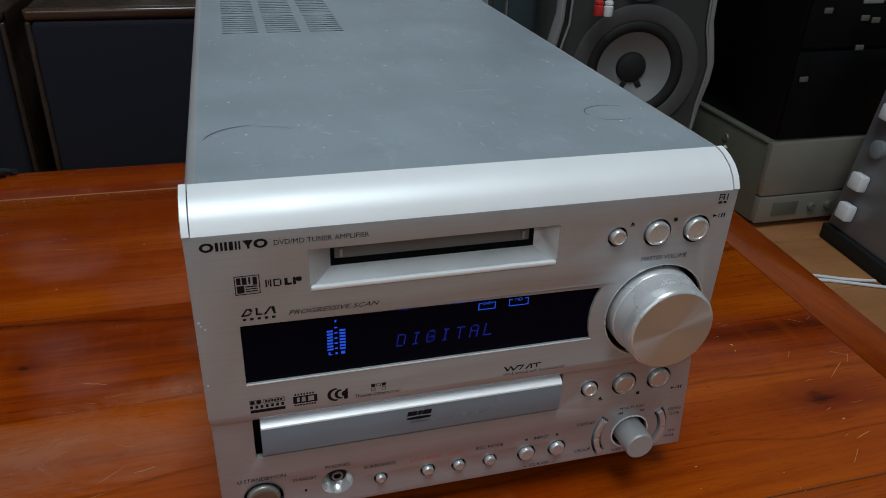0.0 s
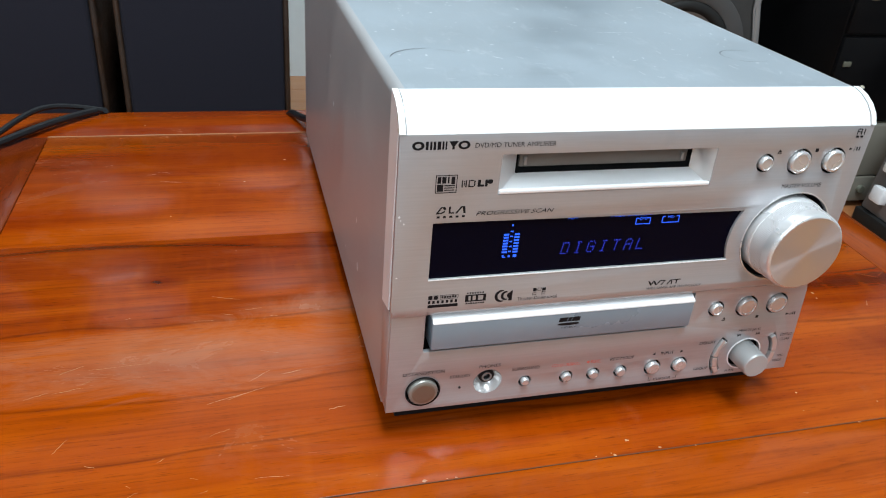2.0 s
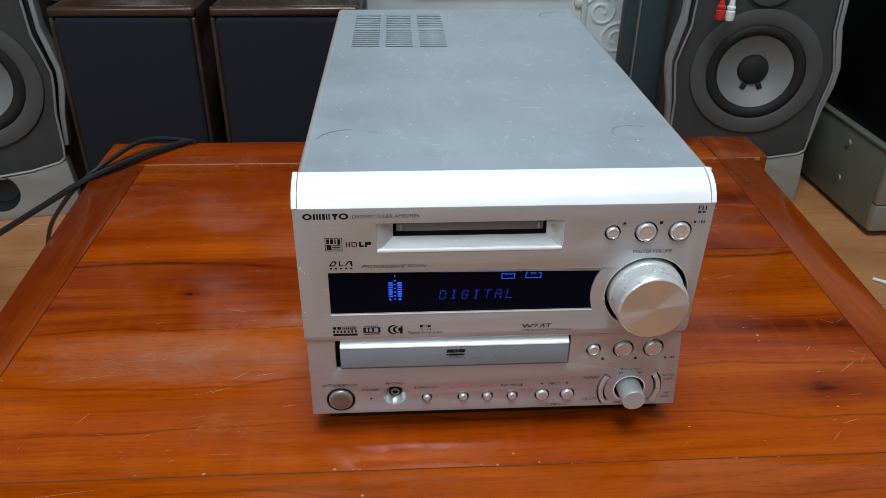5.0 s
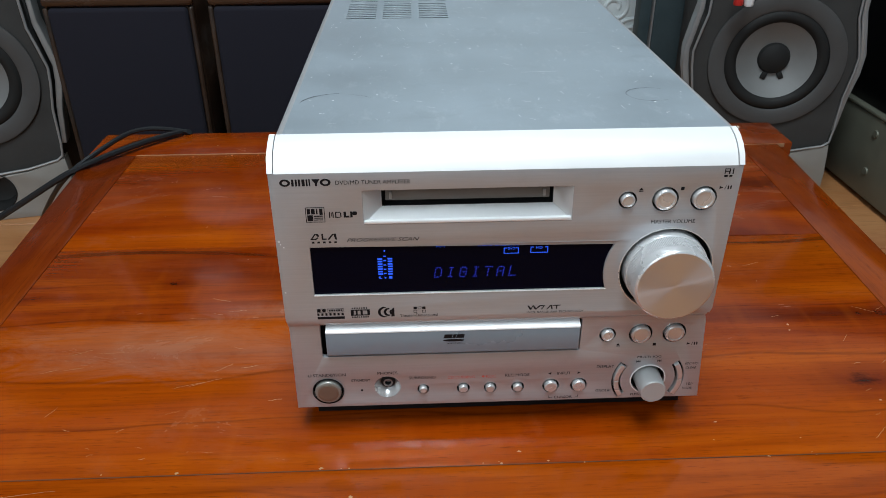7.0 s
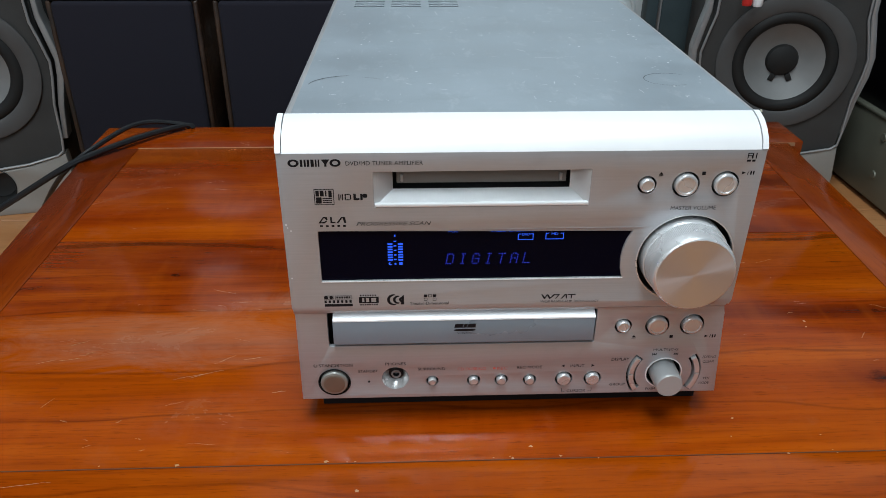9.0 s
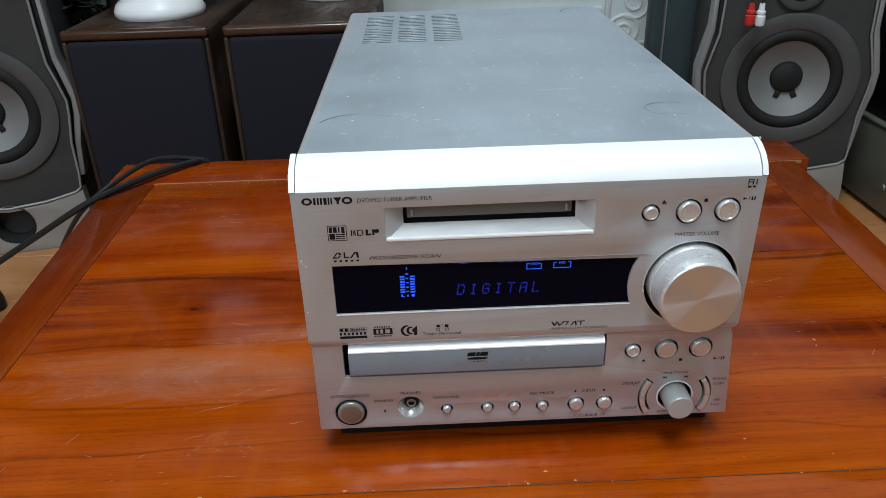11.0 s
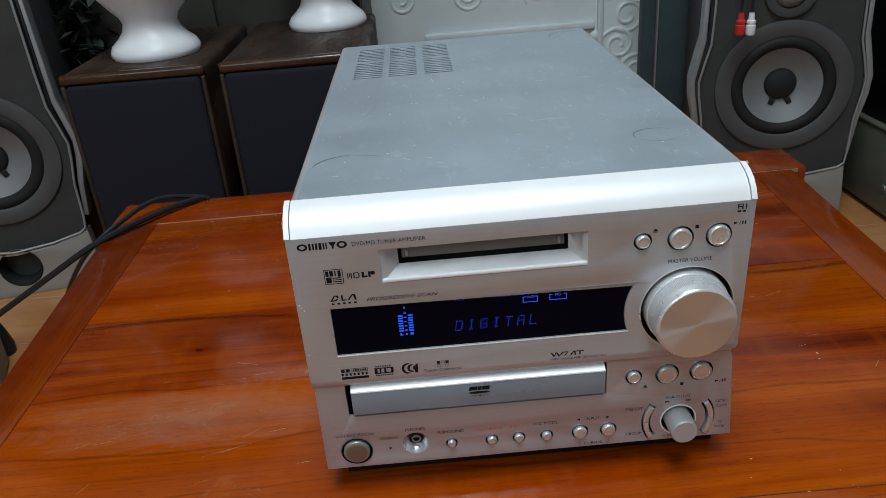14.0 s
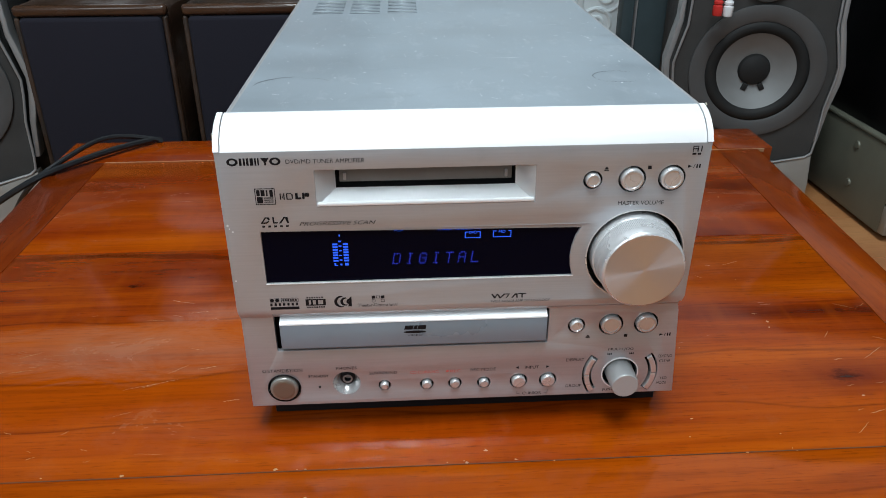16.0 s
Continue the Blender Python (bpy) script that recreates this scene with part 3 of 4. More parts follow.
lower += [circle(x, z, r + 0.0009) for x, z, r in DVB] + [circle(x, z, r + 0.0009, 24) for x, z, r in SMALL]
part("lower_face", sheet(lower, 0.0024, LY, 0.0002), M_FRONT, rec, "brushed silver face plate")
part("face_step", extrude_x([(0.0002, FS + 0.0002), (0.0002, FS - 0.0008), (LY, FS - 0.0030), (LY + 0.001, FS - 0.003), (LY + 0.001, FS + 0.0002)], FX0 + 0.0006, -0.0874), M_FRONT, rec)
part("face_step", extrude_x([(0.0002, FS + 0.0002), (0.0002, FS - 0.0006), (LY, FS - 0.0024), (LY + 0.001, FS - 0.0024), (LY + 0.001, FS + 0.0002)], -0.0872, 0.1000), M_FRONT, rec)
part("face_backing", box(FX0 + 0.003, FX1 - 0.003, 0.0125, 0.0145, FB + 0.001, FT - 0.001), M_DARK, rec)

# minidisc slot: sloping walls, shutter
IN = [(-0.0551, 0.1385), (-0.0550, 0.1290), (0.0217, 0.1290), (0.0215, 0.1388)]
IY = 0.0058
for nm, i, j in (("slot_cheek", 0, 1), ("slot_sill", 1, 2), ("slot_cheek", 2, 3), ("slot_roof", 3, 0)):
    bm = bmesh.new()
    q = [bm.verts.new((SLOT[i][0], 0.0003, SLOT[i][1])), bm.verts.new((SLOT[j][0], 0.0003, SLOT[j][1])), bm.verts.new((IN[j][0], IY, IN[j][1])), bm.verts.new((IN[i][0], IY, IN[i][1]))]
    f = bm.faces.new(q)
    bmesh.ops.solidify(bm, geom=[f], thickness=0.0004)
    # sill and cheeks coloured as if lit, paler than the face plate
    part(nm, bm, M_DARK if nm == "slot_roof" else M_CAP, rec)
part("slot_lip", box(-0.0628, 0.0293, -0.0004, 0.0016, 0.1229, 0.1246, 0.0005), M_CAP, rec)
shutter = part("slot_shutter", box(-0.0534, 0.0201, 0.0066, 0.0080, 0.1312, 0.1388, 0.0003), M_SHUTTER, rec, "dark grey slot flap")
part("flap_tab", box(-0.0517, -0.0505, 0.0056, 0.0067, 0.1322, 0.1356, 0.0003), M_TRIM, shutter)
part("flap_tab", box(0.0170, 0.0182, 0.0056, 0.0067, 0.1322, 0.1356, 0.0003), M_TRIM, shutter)

# display window
pane = part("display_window", sheet([[(x, z) for x, z in disp]], 0.0012, 0.0012), M_PANE, rec, "smoked black display window")
rim = [(-0.0882, DZ0 - 0.0004), (0.0488, DZ0 - 0.0004), (0.0488, DZ0), (-0.0882, DZ0)]
part("window_lip", sheet([rim], 0.0012, -0.0002), M_CAP, rec)
DYY = 0.0010


def px_word(word, x, z, dx, dz, slant, adv):
    glyphs = {"D": "11110 10001 10001 10001 10001 10001 11110", "I": "01110 00100 00100 00100 00100 00100 01110", "G": "01110 10001 10000 10111 10001 10001 01110",
              "T": "11111 00100 00100 00100 00100 00100 00100", "A": "01110 10001 10001 11111 10001 10001 10001", "L": "10000 10000 10000 10000 10000 10000 11111"}
    out = []
    for i, ch in enumerate(word):
        for r, line in enumerate(glyphs[ch].split()):
            for c, on in enumerate(line):
                if on == "1":
                    a, b = x + i * adv + c * dx + slant * (6 - r) * dz, z + (6 - r) * dz
                    out.append(rect(a, a + dx * 0.55, b, b + dz * 0.5))
    return out


part("display_word", plates(px_word("DIGITAL", -0.0322, 0.0937, 0.00070, 0.00082, 0.16, 0.00578), DYY), M_DIMBLUE, pane, "blue dot-matrix lettering", False)
bars = []
for k in range(8):
    z = 0.0958 + k * 0.00135
    lit = k < 7
    for x0 in (-0.0580, -0.0534):
        if lit:
            bars.append(rect(x0, x0 + 0.0022, z, z + 0.00085))
bars += [rect(-0.0553, -0.0541, 0.0962 + 0.0023 * k, 0.0968 + 0.0023 * k) for k in range(5)]
bars += [rect(-0.0550, -0.0544, 0.1080, 0.1090), rect(-0.0577, -0.0570, 0.0937, 0.0950), rect(-0.0577, -0.0562, 0.0937, 0.0941), rect(-0.0551, -0.0543, 0.0938, 0.0947), rect(-0.0530, -0.0515, 0.0937, 0.0950)]
part("level_meter", plates(bars, DYY), M_BLUE, pane, "blue level bars", False)
frames = []
for x0, x1, z0, z1 in ((-0.0002, 0.0067, 0.1056, 0.1087), (0.0121, 0.0202, 0.1057, 0.1089)):
    w = 0.00035
    frames += [rect(x0, x1, z0, z0 + w), rect(x0, x0 + w, z0 + w, z1), rect(x1 - w, x1, z0 + w, z1), rect(x0, x0 + 0.0015, z1 - w, z1), rect(x1 - 0.0015, x1, z1 - w, z1)]
part("source_boxes", plates(frames, DYY), M_BLUE, pane, "", False)
for word, x0, x1, z0, z1 in (("PCM", -0.0310, -0.0272, 0.1098, 0.1108), ("STEREO", -0.0122, -0.0057, 0.1098, 0.1108), ("LEVEL-SYNC", -0.0042, 0.0068, 0.1098, 0.1106), ("DVD", 0.0017, 0.0050, 0.1077, 0.1090), ("MD", 0.0147, 0.0176, 0.1078, 0.1091), ("LP4", 0.0214, 0.0248, 0.1100, 0.1110)):
    part("display_legend", lettering(word, x0, x1, z0, z1, DYY), M_BLUE, pane, "", False)

# volume knob
part("knob_well", lathe([(KR, 0.0), (KR, -0.010), (0, -0.010)], 64, "y", (KX, 0.0005, KZ)), M_DARK, rec)
part("knob_ring", sheet([circle(KX, KZ, KR + 0.0006, 64), circle(KX, KZ, KR, 64)], 0.0012, -0.0002), M_BUTTON, rec)
bm = bmesh.new()
NK = 320
prof = [(0.0191, -0.006), (0.0186, 0.0100)]
for r, h in prof:
    for k in range(NK):
        a = 2 * math.pi * k / NK
        q = r + (0.00010 if k % 2 else 0.0)
        bm.verts.new((KX + q * math.cos(a), -h, KZ + q * math.sin(a)))
bm.verts.ensure_lookup_table()
for k in range(NK):
    bm.faces.new((bm.verts[k], bm.verts[(k + 1) % NK], bm.verts[NK + (k + 1) % NK], bm.verts[NK + k]))
bmesh.ops.recalc_face_normals(bm, faces=bm.faces[:])
knob = part("volume_knob", bm, M_KNOB, rec, "knurled silver volume knob", False)
part("knob_sleeve", lathe([(0.0196, -0.006), (0.0195, 0.0016), (0.0192, 0.0021), (0.0186, 0.0021)], 96, "y", (KX, 0, KZ)), M_KNOB, knob)
part("knob_rim", lathe([(0.0184, 0.0092), (0.0187, 0.0096), (0.0187, 0.0100), (0.0184, 0.0134), (0.0181, 0.0142), (0.0176, 0.0148), (0.0172, 0.0150)], 96, "y", (KX, 0, KZ)), M_KNOB, knob, "polished silver knob rim")
part("knob_face", lathe([(0.0172, 0.0130), (0.0172, 0.0150), (0.01715, 0.01505), (0.0170, 0.01505), (0.0100, 0.01505), (0.0020, 0.01505), (0.0, 0.01505)], 96, "y", (KX, 0, KZ)), M_SPUN, knob, "spun aluminium knob face")

# buttons


def button(x, z, r, y, out=0.0016, m=None, dish=True, name="button", label=""):
    well = part("button_well", lathe([(r + 0.0009, 0.0), (r + 0.0009, -0.004), (0, -0.004)], 28, "y", (x, y + 0.0003, z)), M_DARK, rec)
    prof = [(r, -0.0035), (r, out * 0.5), (r - 0.0003, out * 0.85), (r - 0.0007, out), (r * 0.76, out)]
    prof += [(r * 0.71, out * 0.72), (r * 0.69, out * 0.70), (r * 0.60, out * 0.72), (0, out * 0.72)] if dish else [(r * 0.5, out * 1.0), (0, out * 1.0)]
    return part(name, lathe(prof, 28, "y", (x, y, z)), m or M_BUTTON, rec, label)


for x, z, r in MDB:
    button(x, z, r, 0.0)
for x, z, r in DVB:
    button(x, z, r, LY)
for x, z, r in SMALL:
    button(x, z, r, LY, 0.0016, dish=False)
standby = button(SBX, SBZ, 0.0067, LY, 0.0016, M_STBYRING, True, "standby_button", "silver ringed standby button")
part("standby_cap", lathe([(0.0054, 0.0008), (0.0053, 0.0016), (0.0050, 0.0018), (0.0040, 0.0018), (0, 0.0018)], 32, "y", (SBX, LY, SBZ)), M_STBY, standby, "brownish metal cap")
part("standby_ring", sheet([circle(SBX, SBZ, 0.0079, 40), circle(SBX, SBZ, 0.0076, 40)], 0.0010, LY - 0.0005), M_DARK, rec)
part("standby_led", lathe([(0.0006, 0), (0.0005, 0.0003), (0, 0.0004)], 10, "y", (-0.0693, LY, 0.0271)), M_DARK, rec)

# headphone socket
part("socket_bowl", lathe([(0.0066, 0.0), (0.0062, -0.0018), (0.0046, -0.0040), (0.0034, -0.0052), (0, -0.0052)], 36, "y", (PHX, LY, PHZ)), M_BUTTON, rec, "silver headphone socket bowl")
jack = part("headphone_socket", lathe([(0.0036, -0.0050), (0.0036, -0.0030), (0.0030, -0.0024), (0.0022, -0.0024), (0.0018, -0.006), (0, -0.006)], 28, "y", (PHX + 0.0003, LY, PHZ + 0.0008)), M_DARK, rec)
part("socket_ring", lathe([(0.0024, -0.0024), (0.0023, -0.0020), (0.0017, -0.0020), (0.0016, -0.0026)], 24, "y", (PHX + 0.0003, LY, PHZ + 0.0008)), M_TRIM, jack)

# jog dial
part("jog_well", lathe([(0.0086, 0.0), (0.0086, -0.005), (0, -0.005)], 40, "y", (JX, LY + 0.0003, JZ)), M_DARK, rec)
part("jog_ring", sheet([circle(JX, JZ, 0.0092, 48), circle(JX, JZ, 0.0086, 48)], 0.0008, LY - 0.0003), M_CAP, rec)
part("jog_dial", lathe([(0.0068, -0.004), (0.0066, 0.0092), (0.0064, 0.0103), (0.0061, 0.0106), (0.0059, 0.0106), (0.0, 0.0106)], 40, "y", (JX, LY, JZ)), M_JOG, rec, "small silver jog knob")
for mid in (180, 0):
    part("arc_well", sheet([circle(JX, JZ, 0.0190, 14, mid - 39, mid + 39) + circle(JX, JZ, 0.0138, 14, mid - 39, mid + 39)[::-1]], 0.001, LY + 0.003), M_DARK, rec)
    for a, b in ((mid - 34.5, mid - 0.8), (mid + 0.8, mid + 34.5)):
        part("arc_button", sheet([circle(JX, JZ, 0.0177, 10, a, b) + circle(JX, JZ, 0.0152, 10, a, b)[::-1]], 0.004, LY - 0.0012, 0.0003), M_BUTTON, rec)

# disc tray
part("tray_well", box(-0.0872, 0.0396, LY + 0.0090, LY + 0.0100, 0.0488, 0.0675), M_DARK, rec)
tray = part("disc_tray", box(-0.0848, 0.0388, LY - 0.0024, LY + 0.0088, 0.0510, 0.0652, 0.0006, 3), M_TRAY, rec, "cool silver disc tray front")
part("tray_bevel", extrude_x([(LY - 0.0026, 0.0643), (LY - 0.0025, 0.0650), (LY + 0.0004, 0.0668), (LY + 0.0060, 0.0668), (LY + 0.0060, 0.0643)], -0.0846, 0.0386), M_CAP, tray, "chamfered upper edge in the lit silver colour")
part("tray_mark", sheet([[(-0.0230 + 0.0052 * math.cos(t * math.pi / 12), 0.0586 + 0.0007 * math.sin(t * math.pi / 12)) for t in range(24)]], 0.0001, LY - 0.0025), M_INK, tray)
part("tray_mark", plates([[(-0.0280, 0.0600), (-0.0240, 0.0600), (-0.0234, 0.0622), (-0.0274, 0.0622)], [(-0.0238, 0.0600), (-0.0222, 0.0600), (-0.0214, 0.0622), (-0.0231, 0.0622)], [(-0.0220, 0.0600), (-0.0180, 0.0600), (-0.0176, 0.0622), (-0.0212, 0.0622)]], LY - 0.00252), M_INK, tray, "", False)
part("tray_lettering", lettering("VIDEO", -0.0265, -0.0196, 0.0564, 0.0573, LY - 0.00252), M_INK, tray, "", False)

# print on the face
UP, LO = -0.00012, LY - 0.00012
for word, x0, x1, z0, z1, y, sh, red in (
    ("DVD/MD TUNER AMPLIFIER", -0.0742, -0.0420, 0.1424, 0.1443, UP, 0, 0), ("PROGRESSIVE SCAN", -0.0711, -0.0386, 0.1142, 0.1160, UP, 0.35, 0),
    ("MASTER VOLUME", 0.0658, 0.0858, 0.1200, 0.1219, UP, 0, 0), ("Theater-Dimensional", -0.0486, -0.0307, 0.0728, 0.0744, UP, 0, 0), ("WIDE RANGE AMP TECHNOLOGY", 0.0119, 0.0392, 0.0729, 0.0741, UP, 0, 0),
    ("STANDBY/ON", -0.0932, -0.0769, 0.0364, 0.0383, LO, 0, 0), ("STANDBY", -0.0743, -0.0647, 0.0327, 0.0343, LO, 0, 0), ("PHONES", -0.0610, -0.0511, 0.0368, 0.0385, LO, 0, 0), ("SURROUND", -0.0452, -0.0319, 0.0333, 0.0350, LO, 0, 0),
    ("CD DUBBING", -0.0258, -0.0121, 0.0329, 0.0346, LO, 0, 1), ("REC", -0.0064, -0.0013, 0.0329, 0.0346, LO, 0, 1), ("REC MODE", 0.0034, 0.0157, 0.0332, 0.0349, LO, 0, 0), ("INPUT", 0.0298, 0.0367, 0.0335, 0.0352, LO, 0, 0),
    ("CURSOR", 0.0292, 0.0386, 0.0180, 0.0196, LO, 0, 0), ("MULTI JOG", 0.0698, 0.0820, 0.0422, 0.0439, LO, 0, 0), ("DISPLAY", 0.0498, 0.0586, 0.0370, 0.0387, LO, 0, 0), ("GROUP", 0.0504, 0.0583, 0.0215, 0.0231, LO, 0, 0),
    ("PUSH", 0.0691, 0.0738, 0.0184, 0.0198, LO, 0, 0), ("EDIT/NO", 0.0950, 0.1016, 0.0375, 0.0391, LO, 0, 0), ("CLEAR", 0.0956, 0.1012, 0.0347, 0.0362, LO, 0, 0), ("MODE", 0.0958, 0.1008, 0.0214, 0.0229, LO, 0, 0), ("YES/", 0.0972, 0.1010, 0.0244, 0.0258, LO, 0, 0),
):
    part("print", lettering(word, x0, x1, z0, z1, y, sh, 0.0), M_REDINK if red else M_INK, rec, "", False)


def hollow(x0, x1, z0, z1, w):
    return [rect(x0, x1, z0, z0 + w), rect(x0, x1, z1 - w, z1), rect(x0, x0 + w, z0 + w, z1 - w), rect(x1 - w, x1, z0 + w, z1 - w)]


def emblem(name, shapes, y):
    part(name, plates(shapes, y), M_INK, rec, "", False)


for x in (-0.0958, -0.0785):
    oval = [[(x + rx * math.cos(radians(a)), 0.1436 + rz * math.sin(radians(a))) for a in range(0, 360, 15)] for rx, rz in ((0.0023, 0.0017), (0.0012, 0.0009))]
    part("maker_mark", sheet(oval, 0.00006, UP), M_INK, rec, "", False)
emblem("maker_mark", [rect(x, x + w, 0.1420, 0.1452) for x, w in ((-0.0930, 0.0010), (-0.0914, 0.0008), (-0.0901, 0.0009), (-0.0886, 0.0013), (-0.0868, 0.0007), (-0.0856, 0.0006))] + [[(-0.0843, 0.1452), (-0.0829, 0.1430), (-0.0822, 0.1430), (-0.0808, 0.1452)], rect(-0.0830, -0.0821, 0.1420, 0.1430)], UP)
emblem("format_mark", hollow(-0.0883, -0.0799, 0.1244, 0.1318, 0.0003) + [rect(-0.0876, -0.0862, 0.1284, 0.1311), rect(-0.0858, -0.0842, 0.1284, 0.1311), rect(-0.0836, -0.0830, 0.1284, 0.1311), rect(-0.0822, -0.0808, 0.1280, 0.1311), rect(-0.0876, -0.0852, 0.1251, 0.1280), rect(-0.0848, -0.0808, 0.1254, 0.1258), rect(-0.0848, -0.0808, 0.1263, 0.1267), rect(-0.0848, -0.0808, 0.1272, 0.1277)], UP)
emblem("mode_mark", [rect(-0.0781, -0.0776, 0.1265, 0.1294), rect(-0.0766, -0.0761, 0.1265, 0.1294), rect(-0.0772, -0.0769, 0.1272, 0.1292), rect(-0.0754, -0.0749, 0.1265, 0.1294), rect(-0.0749, -0.0732, 0.1265, 0.1269), rect(-0.0749, -0.0732, 0.1290, 0.1294), rect(-0.0732, -0.0727, 0.1268, 0.1291), rect(-0.0717, -0.0706, 0.1265, 0.1294), rect(-0.0706, -0.0692, 0.1265, 0.1274), rect(-0.0688, -0.0678, 0.1265, 0.1294), rect(-0.0678, -0.0658, 0.1276, 0.1294, 0.0006)], UP)
emblem("link_mark", [[(-0.0874, 0.1156), (-0.0867, 0.1156), (-0.0846, 0.1186), (-0.0853, 0.1186)], [(-0.0868, 0.1156), (-0.0848, 0.1156), (-0.0836, 0.1165), (-0.0838, 0.1170), (-0.0851, 0.1162), (-0.0866, 0.1162)], [(-0.0853, 0.1186), (-0.0838, 0.1186), (-0.0832, 0.1176), (-0.0838, 0.1170), (-0.0846, 0.1180)], [(-0.0822, 0.1156), (-0.0800, 0.1156), (-0.0800, 0.1162), (-0.0815, 0.1162), (-0.0815, 0.1186), (-0.0822, 0.1186)], [(-0.0797, 0.1156), (-0.0788, 0.1156), (-0.0766, 0.1186), (-0.0774, 0.1186)], [(-0.0762, 0.1156), (-0.0754, 0.1156), (-0.0758, 0.1186), (-0.0770, 0.1186)]] + [rect(-0.0868 + 0.0025 * k, -0.0856 + 0.0025 * k, 0.1138, 0.1147) for k in range(5)], UP)
emblem("remote_mark", [rect(0.0951, 0.0955, 0.1438, 0.1462), rect(0.0951, 0.0975, 0.1460, 0.1464), rect(0.0972, 0.0976, 0.1452, 0.1462), rect(0.0955, 0.0976, 0.1449, 0.1453), rect(0.0970, 0.0976, 0.1438, 0.1449), rect(0.0986, 0.0991, 0.1438, 0.1464), rect(0.0951, 0.0968, 0.1424, 0.1433), rect(0.0974, 0.0988, 0.1424, 0.1433)], UP)
emblem("surround_mark", hollow(-0.0876, -0.0834, 0.0765, 0.0785, 0.0002) + [rect(-0.0874, -0.0858, 0.0767, 0.0783, 0.0006), rect(-0.0852, -0.0836, 0.0767, 0.0783, 0.0006)] + hollow(-0.0826, -0.0749, 0.0765, 0.0785, 0.0002) + [rect(-0.0820 + 0.0011 * k, -0.0812 + 0.0011 * k, 0.0770, 0.0780) for k in range(6)] + [rect(-0.0876 + 0.0019 * k, -0.0866 + 0.0019 * k, 0.0746, 0.0760) for k in range(7)] + [rect(-0.0876, -0.0748, 0.0726, 0.0740)], UP)
emblem("sound_mark", [rect(-0.0718, -0.0628, 0.0742, 0.0748), rect(-0.0718, -0.0628, 0.0770, 0.0776), rect(-0.0718, -0.0704, 0.0748, 0.0770), rect(-0.0694, -0.0686, 0.0748, 0.0770), rect(-0.0672, -0.0662, 0.0748, 0.0770), rect(-0.0640, -0.0628, 0.0748, 0.0770)] + [rect(-0.0712 + 0.0011 * k, -0.0706 + 0.0011 * k, 0.0780, 0.0788) for k in range(7)] + [rect(-0.0714 + 0.00105 * k, -0.0707 + 0.00105 * k, 0.0730, 0.0737) for k in range(8)], UP)
for r0, r1 in ((0.0030, 0.0016), (0.0022, 0.0010), (0.0014, 0.0005)):
    x = -0.0592 + 0.0032 + (0.003 - r0) * 2.4
    part("wave_mark", sheet([circle(x, 0.0758, r0, 18, 80, 285) + circle(x + (r0 - r1) * 0.5, 0.0758, r0 - 0.0006, 18, 80, 285)[::-1]], 0.00006, UP), M_INK, rec, "", False)
part("wave_mark", plates([[(-0.0528, 0.0732), (-0.0512, 0.0732), (-0.0512, 0.0784), (-0.0522, 0.0776)]], UP), M_INK, rec, "", False)
emblem("theater_mark", [rect(-0.0421, -0.0405, 0.0769, 0.0784), rect(-0.0380, -0.0364, 0.0769, 0.0784)] + hollow(-0.0401, -0.0384, 0.0770, 0.0784, 0.0002) + hollow(-0.0421, -0.0405, 0.0750, 0.0765, 0.0002) + hollow(-0.0380, -0.0364, 0.0750, 0.0765, 0.0002), UP)
emblem("amp_mark", [[(0.0120, 0.0774), (0.0127, 0.0774), (0.0140, 0.0757), (0.0134, 0.0750)], [(0.0134, 0.0750), (0.0140, 0.0750), (0.0152, 0.0774), (0.0146, 0.0774)], [(0.0146, 0.0774), (0.0152, 0.0774), (0.0164, 0.0757), (0.0158, 0.0750)], [(0.0158, 0.0750), (0.0164, 0.0750), (0.0184, 0.0770), (0.0184, 0.0774), (0.0178, 0.0774)], rect(0.0184, 0.0206, 0.0769, 0.0774), [(0.0186, 0.0750), (0.0192, 0.0750), (0.0204, 0.0768), (0.0198, 0.0768)], [(0.0212, 0.0750), (0.0220, 0.0750), (0.0238, 0.0774), (0.0230, 0.0774)], [(0.0236, 0.0750), (0.0243, 0.0750), (0.0240, 0.0774), (0.0234, 0.0774)], rect(0.0244, 0.0281, 0.0769, 0.0774), rect(0.0259, 0.0265, 0.0750, 0.0769)], UP)


def eject(x, z, s):
    return [[(x - s, z - s * 0.2), (x + s, z - s * 0.2), (x, z + s)], rect(x - s, x + s, z - s * 0.9, z - s * 0.5)]


def play(x, z, s):
    return [[(x - 3 * s, z - s * 0.8), (x - s, z), (x - 3 * s, z + s * 0.8)], [(x - 0.5 * s, z - s), (x - 0.2 * s, z - s), (x + 0.4 * s, z + s), (x + 0.1 * s, z + s)], rect(x + s, x + 1.7 * s, z - s, z + s), rect(x + 2.3 * s, x + 3 * s, z - s, z + s)]


def stop(x, z, s):
    return [rect(x - s, x + s, z - s, z + s)]


emblem("transport_marks", eject(0.0593, 0.1370, 0.0010) + stop(0.0777, 0.1372, 0.0008) + play(0.0968, 0.1373, 0.0009), UP)
emblem("transport_marks", eject(0.0590, 0.0512, 0.0010) + stop(0.0773, 0.0510, 0.0008) + play(0.0964, 0.0509, 0.0009), LO)
